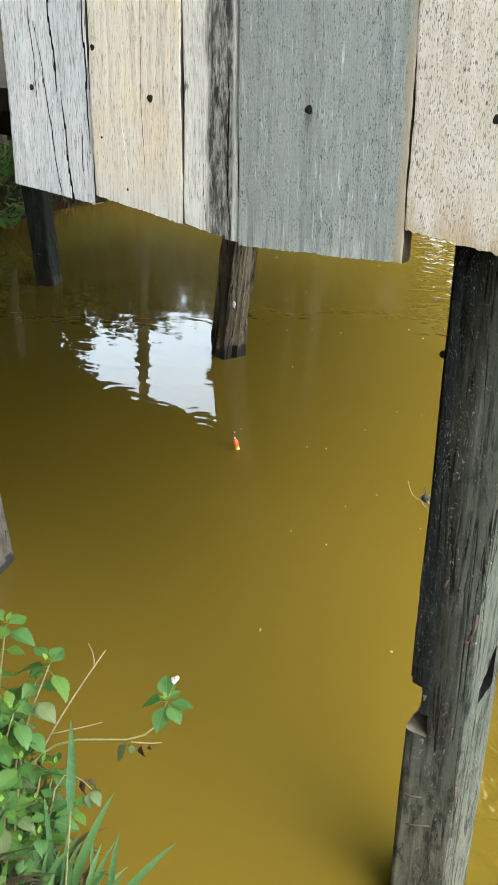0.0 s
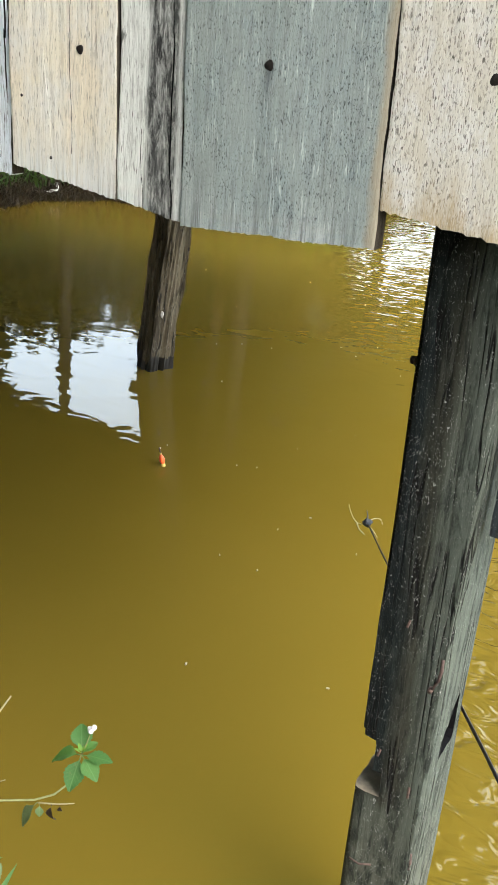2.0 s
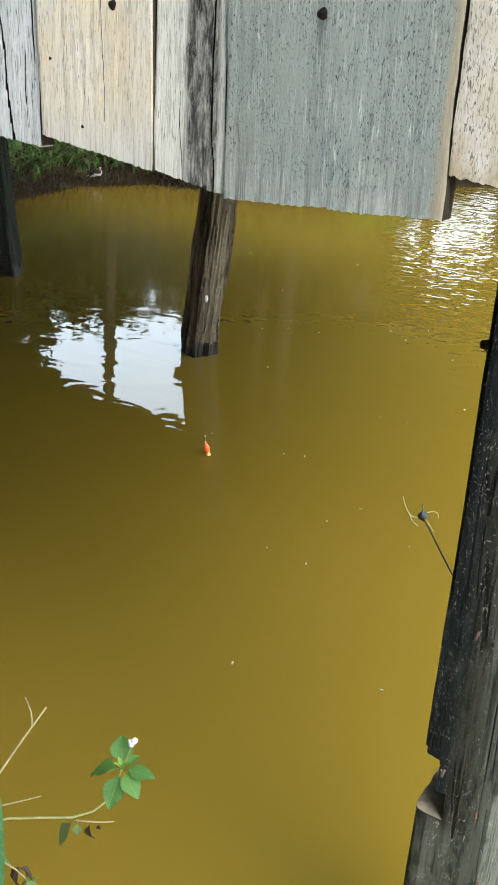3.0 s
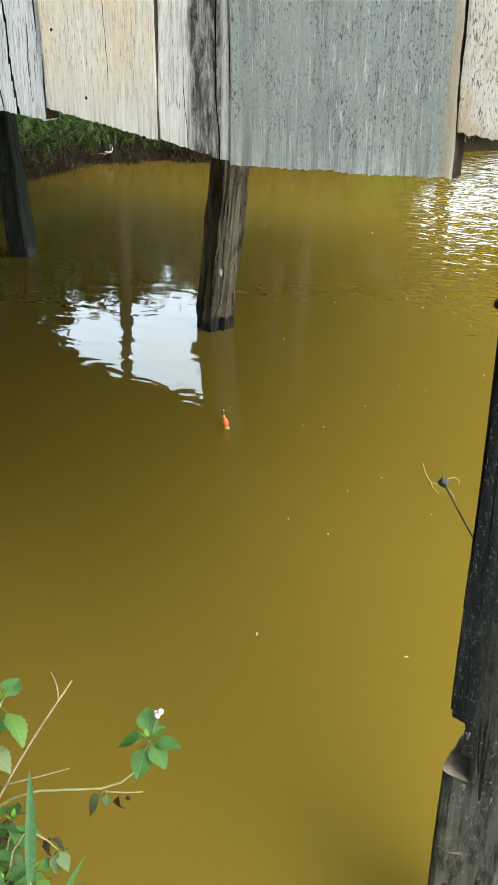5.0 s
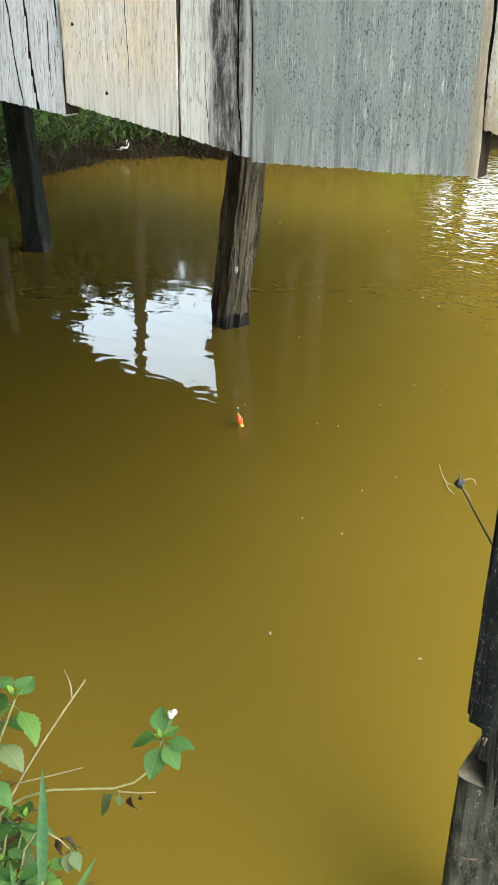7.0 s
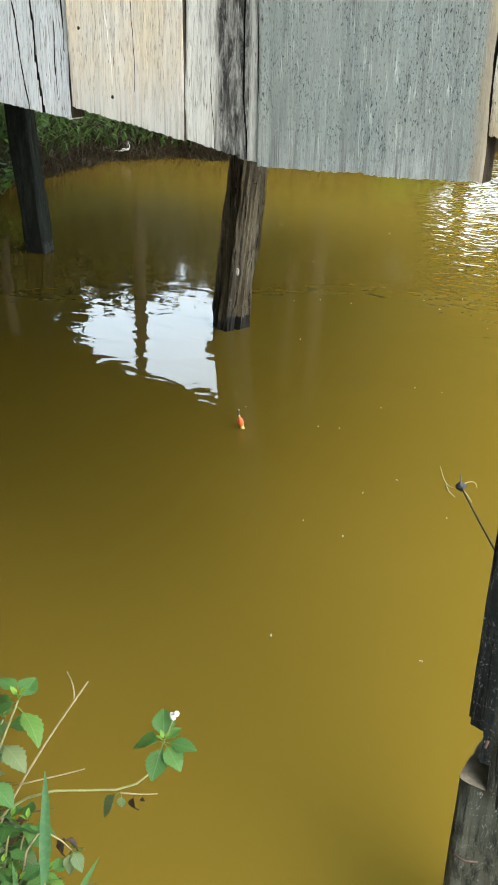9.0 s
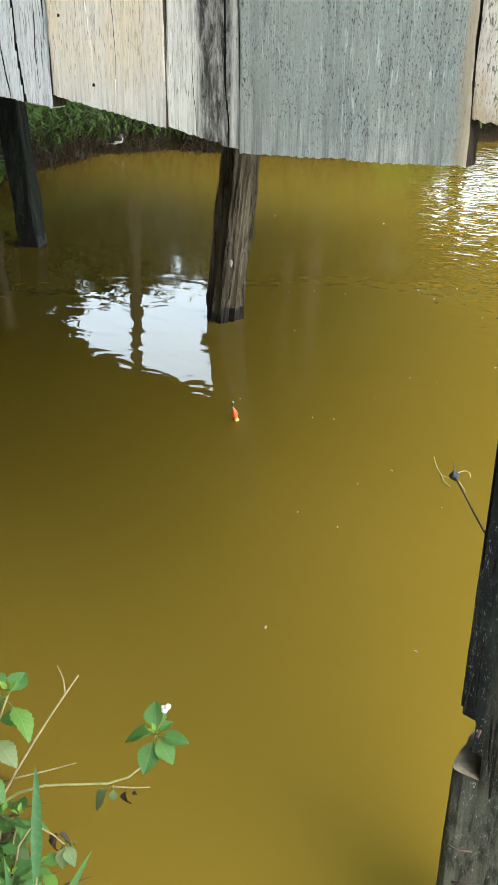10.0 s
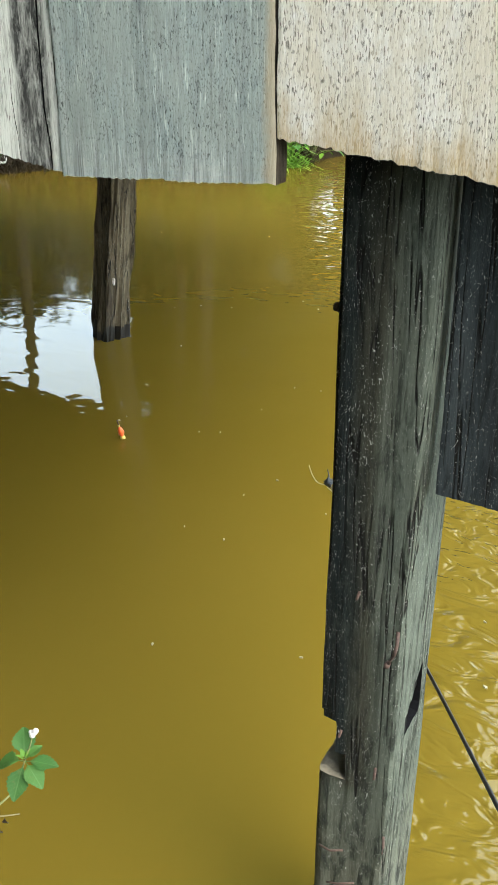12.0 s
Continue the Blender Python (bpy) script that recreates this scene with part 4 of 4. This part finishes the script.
for name, prof, mat, label in (("body", ((0.004, 0.010), (0.0085, 0.015), (0.0115, 0.026), (0.010, 0.038), (0.0055, 0.048), (0.003, 0.054)), M_ORANGE, "glossy orange body"),
                               ("collar", ((0.0035, 0.052), (0.0035, 0.060)), M_YELLOW, "yellow collar"), ("antenna", ((0.0022, 0.060), (0.0026, 0.082)), M_RUST, "red tip"),
                               ("keel", ((0.003, -0.03), (0.008, -0.008), (0.0095, 0.0), (0.0075, 0.012)), M_YELLOW, "olive-yellow lower half")):
    ob = part(name, lathe(prof), mat, flt, label, True)
flt.rotation_euler = (radians(14), radians(-6), 0)

rod = thing("fishing_rod", (-0.716, 2.022, 0.398), "thin black fishing rod tip with knotted line", "fishing rod")
bm = bmesh.new()
ring_tube(bm, [(0.182 * k * 0.6, -0.279 * k * 0.6, 0.036 * k * 0.6 - 0.004 * math.sin(k)) for k in range(14)], [0.0018 + 0.00028 * k for k in range(14)], 8)
part("blank", bm, M_ROD, rod, "slim black rod blank", True)
bm = bmesh.new()
bmesh.ops.create_icosphere(bm, subdivisions=2, radius=0.0115)
for v in bm.verts:
    v.co += 0.006 * noise.noise_vector(v.co * 160)
part("knot", bm, M_BLUE, rod, "dark blue knot of thread")
bm = bmesh.new()
ring_tube(bm, ((0, 0, 0), (-0.004, 0.008, 0.014), (-0.010, 0.012, 0.028)), (0.002, 0.0018, 0.0012), 6)
part("tip_ring", bm, M_ROD, rod)
for pts in (((0, 0, -0.006), (-0.03, 0.0, -0.012), (-0.055, 0.02, 0.0), (-0.068, 0.03, 0.022)), ((0, 0, 0.004), (0.015, 0.02, 0.012), (0.034, 0.012, 0.014), (0.040, 0.0, 0.008)),
            ((0, 0, -0.004), (0.02, -0.004, -0.014), (0.036, -0.012, -0.026))):
    stem_pts = [Vector(p) + rod.location for p in pts]
    stem(rod, stem_pts, 0.0007, 0.0004, M_LINE, "line_end", "loose nylon line")


# ---- drifting flecks ----
def flecks(name, n, x_range, size, mat, label, seed):
    r = random.Random(seed)
    bm = bmesh.new()
    for k in range(n):
        y = r.uniform(1.3, 6.5)
        x = y * r.uniform(*x_range) + r.uniform(-0.1, 0.1)
        if shore_distance(x, y) > -0.1:
            continue
        c, a, ln = Vector((x, y, 0.0035)), r.uniform(0, math.pi), r.uniform(*size)
        w = ln * r.uniform(0.3, 0.8)
        m = 6
        ring = [bm.verts.new(c + Vector((math.cos(a) * ln * math.cos(q) - math.sin(a) * w * math.sin(q), math.sin(a) * ln * math.cos(q) + math.cos(a) * w * math.sin(q), 0)) * r.uniform(0.7, 1.2))
                for q in (2 * math.pi * i / m for i in range(m))]
        low = [bm.verts.new(v.co + Vector((0, 0, -0.006))) for v in ring]
        bm.faces.new(ring)
        for i in range(m):
            bm.faces.new((ring[i], low[i], low[(i + 1) % m], ring[(i + 1) % m]))
    return tagged(part(name, bm, mat), label, "debris", kind="stuff")


flecks("floating_flecks", 48, (-0.72, -0.05), (0.002, 0.007), M_FOAM, "pale bits of leaf and foam drifting on the water", 3)
bm = bmesh.new()
ring_tube(bm, ((-1.02, 2.75, 0.003), (-0.99, 2.70, 0.006), (-0.96, 2.68, 0.003)), 0.0015, 6)
tagged(part("floating_straw", bm, M_FOAM), "short pale fibre afloat on the water", "straw")


# ---- far bank ----
def turf(name, n, area, height, mat, seed, lo=-0.02, hi=1.0, width=0.008, droop=0.5, label=""):
    r = random.Random(seed)
    verts, faces = [], []
    made = 0
    while made < n:
        x, y = r.uniform(area[0], area[1]), r.uniform(area[2], area[3])
        d = shore_distance(x, y)
        if not lo < d < hi or r.random() < 0.5 + 0.5 * n3(x * 2.2, y * 2.2, seed):
            continue
        made += 1
        z, a, h = ground_height(x, y) - 0.01, r.uniform(0, 2 * math.pi), r.uniform(0.35, 1.0) * height
        lean = Vector((math.cos(a), math.sin(a), 0)) * h * droop * r.uniform(0.4, 1.3)
        side = Vector((-math.sin(a), math.cos(a), 0)) * width * r.uniform(0.6, 1.3)
        p = Vector((x, y, z))
        k = len(verts)
        for t, w in ((0, 0.7), (0.4, 1.0), (0.75, 0.7)):
            c = p + lean * t * t + Vector((0, 0, h * (t - 0.35 * droop * t * t)))
            verts += [tuple(c - side * w), tuple(c + side * w)]
        verts.append(tuple(p + lean + Vector((0, 0, h * (1 - 0.35 * droop - 0.25 * droop)))))
        faces += [(k, k + 1, k + 3, k + 2), (k + 2, k + 3, k + 5, k + 4), (k + 4, k + 5, k + 6)]
    me = bpy.data.meshes.new(name)
    me.from_pydata(verts, [], faces)
    me.materials.append(mat)
    return tagged(new(name, me), label, "grass", kind="stuff")


turf("bank_grass", 5200, (-8.0, -3.5, 3.4, 10.0), 0.34, M_TURF, 11, 0.09, 0.9, 0.013, 1.15, "rank green grass along the far bank")
turf("dead_grass", 5200, (-8.0, -3.5, 3.4, 9.2), 0.25, M_STRAW, 12, -0.12, 0.28, 0.006, 1.1, "dead brown grass and roots hanging over the water")
turf("near_grass", 900, (-2.2, -0.7, 0.2, 1.0), 0.14, M_TURF, 13, 0.02, 0.6, 0.006, 0.6, "short grass on the near bank")
turf("near_litter", 1500, (-1.6, -0.55, 0.35, 1.0), 0.10, M_STRAW, 14, -0.03, 0.4, 0.005, 1.2, "dead brown stalks and roots on the near bank")


def shrub(loc, size, n, seed, label):
    sh = thing("shrub", loc, label, "shrub", "shrubs on the bank")
    r = random.Random(seed)
    for k in range(n):
        a, e = r.uniform(0, 2 * math.pi), r.uniform(0.15, 1.2)
        d = Vector((math.cos(a) * math.cos(e), math.sin(a) * math.cos(e), math.sin(e))) * size * r.uniform(0.6, 1.0)
        end = Vector(loc) + d
        stem(sh, (loc, Vector(loc) + d * 0.5 + Vector((0, 0, size * 0.12)), end), 0.006, 0.002, M_STEM)
        for t in (0.45, 0.65, 0.82, 1.0):
            at = Vector(loc) + d * t + Vector((0, 0, size * 0.24 * t * (1 - t)))
            for q in range(2):
                put_leaf(sh, at, r.uniform(0, 360), r.uniform(-30, 25), 0.10 * r.uniform(0.7, 1.2), LEAVES if r.random() < 0.45 else YOUNG)
    return sh


for k, (x, y, sz) in enumerate(((-5.55, 4.85, 0.40), (-5.62, 5.15, 0.34), (-6.05, 5.0, 0.40), (-6.25, 5.6, 0.5), (-6.75, 6.5, 0.45), (-4.06, 8.72, 0.36), (-4.22, 8.5, 0.32), (-3.86, 9.15, 0.36), (-3.55, 10.2, 0.4), (-3.1, 10.75, 0.4))):
    shrub((x, y, max(0.05, ground_height(x, y))), sz, 7, 40 + k, "leafy green shrub leaning from the far bank")

for x, y in ((-3.98, 8.62), (-3.90, 8.72)):
    turf("hanging_grass", 420, (x - 0.14, x + 0.14, y - 0.14, y + 0.14), 0.38, M_LEAF_YOUNG, 17, -0.5, 0.5, 0.012, 1.0, "yellow-green grass tuft hanging over the pond")

# scrap of white plastic on the bank
bm = bmesh.new()
bmesh.ops.create_grid(bm, x_segments=14, y_segments=8, size=0.5)
for v in bm.verts:
    v.co = Vector((v.co.x * 0.34, v.co.y * 0.16, 0.05 * n3(v.co.x * 4, v.co.y * 4, 2) + 0.02 * n3(v.co.x * 11, v.co.y * 11, 3)))
bmesh.ops.solidify(bm, geom=bm.faces[:], thickness=0.004)
ob = part("plastic_scrap", bm, M_PLASTIC, smooth=True)
ob.location, ob.rotation_euler = (-6.30, 7.22, 0.08), (0.3, -0.3, 0.4)
tagged(ob, "crumpled scrap of whitish plastic on the muddy bank", "litter")


# ---- trees beyond ----
def tree(loc, height, spread, leaves, seed, trunk_r=0.09, low=0.25, label="leafy green tree on the far bank", mat=M_BARK, limbs=7, size=0.11):
    tr = thing("tree", loc, label, "tree", "trees round the pond")
    r = random.Random(seed)
    bm = bmesh.new()
    lean = Vector((r.uniform(-0.06, 0.06), r.uniform(-0.06, 0.06), 0)) * height
    axis_pts = [Vector((0, 0, -0.2)) + (lean + Vector((0, 0, height * 0.9))) * t + Vector((0.05 * n3(seed, t * 4, 0), 0.05 * n3(seed, t * 4, 9), 0)) * height * 0.4 for t in (0, 0.15, 0.3, 0.5, 0.7, 0.85, 1.0)]
    ring_tube(bm, axis_pts, [trunk_r * (1 - 0.75 * k / 6) for k in range(7)], 8)
    ends = [axis_pts[-1]]
    for k in range(limbs):
        t = low + (0.95 - low) * (k + 0.5) / limbs
        base = axis_pts[min(6, int(t * 6))].lerp(axis_pts[min(6, int(t * 6) + 1)], t * 6 - int(t * 6))
        a = k * 2.4 + r.uniform(-0.4, 0.4)
        d = Vector((math.cos(a), math.sin(a), r.uniform(0.15, 0.6))) * spread * r.uniform(0.55, 1.0) * (1.1 - 0.4 * t)
        ring_tube(bm, (base, base + d * 0.5 + Vector((0, 0, 0.08 * spread)), base + d), (trunk_r * 0.4, trunk_r * 0.25, trunk_r * 0.08), 6)
        ends += [base + d, base + d * 0.6, base + d * 0.8]
    part("trunk", bm, mat, tr, smooth=True)
    verts, faces = [], []
    per = max(1, leaves // len(ends))
    for e in ends:
        rad = spread * r.uniform(0.22, 0.42)
        for k in range(per):
            o = Vector((r.gauss(0, 1), r.gauss(0, 1), r.gauss(0, 0.8))) * rad * 0.6
            c = e + o
            u = Vector((r.gauss(0, 1), r.gauss(0, 1), r.gauss(0, 0.6))).normalized() * size * r.uniform(0.6, 1.4)
            v = u.orthogonal().normalized() * u.length * 0.42
            v.rotate(Matrix.Rotation(r.uniform(0, 6.28), 3, u.normalized()))
            q = len(verts)
            verts += [tuple(c - u), tuple(c - v + u * 0.1), tuple(c + u), tuple(c + v + u * 0.1)]
            faces += [(q, q + 1, q + 2, q + 3)]
    if leaves:
        me = bpy.data.meshes.new("crown")
        me.from_pydata(verts, [], faces)
        me.materials.append(M_TREE)
        part("crown", me, None, tr)
    return tr


def tree_at(x, y, *a, **k):
    return tree((x, y, ground_height(x, y)), *a, **k)


# dense clump that hides the sky beyond the brown post
for k, (x, y, h, sp, nl) in enumerate(((-6.15, 10.6, 6.5, 1.1, 5200), (-5.85, 10.2, 7.0, 0.85, 5600), (-6.4, 11.8, 7.0, 1.2, 5200))):
    tree_at(x, y, h, sp, nl, 60 + k, low=0.08, limbs=11, size=0.17)
tree_at(-6.75, 10.8, 7.5, 0.75, 4200, 71, low=0.08, limbs=12, size=0.15)
# crowns placed to cover sky in the reflection right of the brown post
for k, (x, y, low, sp) in enumerate(((-4.75, 10.0, 0.08, 0.8), (-2.0, 11.8, 0.40, 1.9), (-3.6, 11.4, 0.26, 1.0))):
    tree_at(x, y, 6.8, sp, 8000, 75 + k, 0.08, low=low, limbs=15, size=0.24, label="slender bank tree, its high crown added to block the sky")
# open, thin trees and a low tree line
for k, (x, y, h, sp, nl) in enumerate(((1.5, 13.5, 4.6, 1.6, 2400), (3.5, 13.5, 5.0, 1.8, 2400), (-2.6, 13.8, 2.2, 1.0, 1200), (-9.5, 13.0, 2.3, 1.5, 2200), (-12.0, 12.5, 2.8, 1.8, 2400), (-13.5, 10.5, 2.9, 1.8, 2400))):
    tree_at(x, y, h, sp, nl, 80 + k, low=0.2)
for k, (x, y, h, sp, nl) in enumerate(((-9.2, 8.5, 3.4, 1.2, 3200), (-8.8, 6.6, 5.5, 1.5, 4200), (-8.8, 4.9, 5.5, 1.6, 4200), (-7.6, 3.0, 5.0, 1.6, 4000))):
    tree_at(x, y, h, sp, nl, 90 + k, low=0.1, limbs=10)
# unseen crowns added to lower the sky opening mirrored in the ripples
for k, (x, y) in enumerate(((-4.3, 11.2), (-3.2, 11.7), (-2.2, 12.0))):
    tree_at(x, y, 5.5, 1.1, 9000, 115 + k, 0.05, low=0.20, limbs=14, size=0.2, label="slender bank tree, its high crown added to block the sky")
# two taller trees; their crowns over the water are added to shade it
tree_at(-6.49, 7.80, 6.4, 2.4, 6500, 101, 0.075, low=0.66, label="slender bank tree, its high crown added to block the sky", limbs=10, size=0.26)
tree_at(-5.33, 9.05, 6.5, 2.0, 4200, 102, 0.065, low=0.66, label="pale-barked tree leaning over the water", mat=M_BARK_PALE, limbs=9, size=0.26)
# unseen trees added on the near bank to dim the boards and water
for k, (x, y, h, sp, nl) in enumerate(((-5.6, -0.6, 6.5, 2.0, 3600), (-3.6, -2.6, 7.5, 2.2, 3600), (-1.6, -4.0, 7.5, 2.2, 3600), (-1.1, -2.3, 7.5, 1.7, 5200), (0.7, -3.2, 7.0, 1.6, 4200), (-3.4, 0.0, 4.6, 1.3, 3200), (-4.6, 1.0, 4.8, 1.3, 3200), (-2.2, -1.4, 5.5, 1.2, 2600), (-7.0, 1.0, 6.0, 1.8, 3000))):
    tree_at(x, y, h, sp, nl, 120 + k, low=0.12, limbs=11, size=0.24, label="unseen leafy tree added on the near bank for shade")
# wide crowns added out of view to shade the far water
for k, (x, y) in enumerate(((-7.9, 7.0), (-5.0, 9.0))):
    tree_at(x, y, 7.0, 3.3, 6500, 140 + k, 0.11, low=0.66, limbs=12, size=0.42, label="slender bank tree, its high crown added to block the sky")
for k, (x, y, h) in enumerate(((-8.2, 8.6, 1.5), (-7.2, 9.3, 1.15), (-6.2, 9.3, 1.2), (-9.6, 8.0, 1.6), (-8.6, 10.0, 2.0))):
    tree_at(x, y, h, 0.9, 2600, 150 + k, 0.03, low=0.02, limbs=10, size=0.12, label="dense low bush on the far bank")
# unseen bushes added to darken the water at the left
for k, (x, y, h) in enumerate(((-2.7, 0.2, 2.8), (-3.7, 0.6, 3.0), (-1.9, -0.9, 2.8))):
    tree_at(x, y, h, 0.95, 3200, 160 + k, 0.035, low=0.02, limbs=12, size=0.17, label="unseen leafy bush added on the near bank for shade")
# unseen sapling, there only to narrow the sky patch in the water
tree_at(-7.56, 7.60, 3.6, 0.22, 1800, 170, 0.03, low=0.1, limbs=14, size=0.13, label="slender sapling added to cut into the reflected sky")
# taller unseen bushes, added to hold light off the left water
for k, (x, y, h) in enumerate(((-2.05, 0.15, 4.2), (-1.75, -0.55, 4.6))):
    tree_at(x, y, h, 0.8, 4600, 180 + k, 0.04, low=0.06, limbs=13, size=0.19, label="unseen leafy bush added on the near bank for shade")
tree_at(-6.58, 10.2, 6.5, 0.5, 8000, 185, 0.06, low=0.08, limbs=16, size=0.15)
# added bush and overhead crowns, out of view, shading the near-left water
tree_at(-1.50, 0.40, 3.2, 0.40, 5200, 186, 0.04, low=0.08, limbs=14, size=0.12, label="unseen leafy bush added on the near bank for shade")
tree_at(-1.75, 0.50, 4.8, 0.9, 6500, 189, 0.05, low=0.5, limbs=12, size=0.26, label="unseen leafy tree added on the near bank for shade")
tree_at(-2.0, 0.1, 5.2, 1.5, 6000, 187, 0.06, low=0.5, limbs=12, size=0.30, label="unseen leafy tree added on the near bank for shade")
for k, (x, y, h) in enumerate(((-5.7, 10.0, 1.1), (-5.1, 9.7, 2.9))):
    tree_at(x, y, h, 0.8, 2600, 190 + k, 0.03, low=0.02, limbs=10, size=0.12, label="dense low bush on the far bank")
# more added crowns, darkening the water under the far bank
for k, (x, y) in enumerate(((-4.05, 10.3), (-6.7, 6.1), (-3.45, 11.1))):
    tree_at(x, y, 5.8, 2.6, 7000, 195 + k, 0.07, low=0.66, limbs=12, size=0.42, label="slender bank tree, its high crown added to block the sky")
# two further unseen bushes that keep light from the near-left water
for k, (x, y, h) in enumerate(((-1.40, -0.75, 2.0), (-1.0, -1.15, 2.2))):
    tree_at(x, y, h, 0.5, 4500, 200 + k, 0.03, low=0.04, limbs=12, size=0.12, label="unseen leafy bush added on the near bank for shade")
tree_at(-6.22, 10.0, 3.4, 0.40, 3600, 188, 0.04, low=0.05, limbs=12, size=0.13)
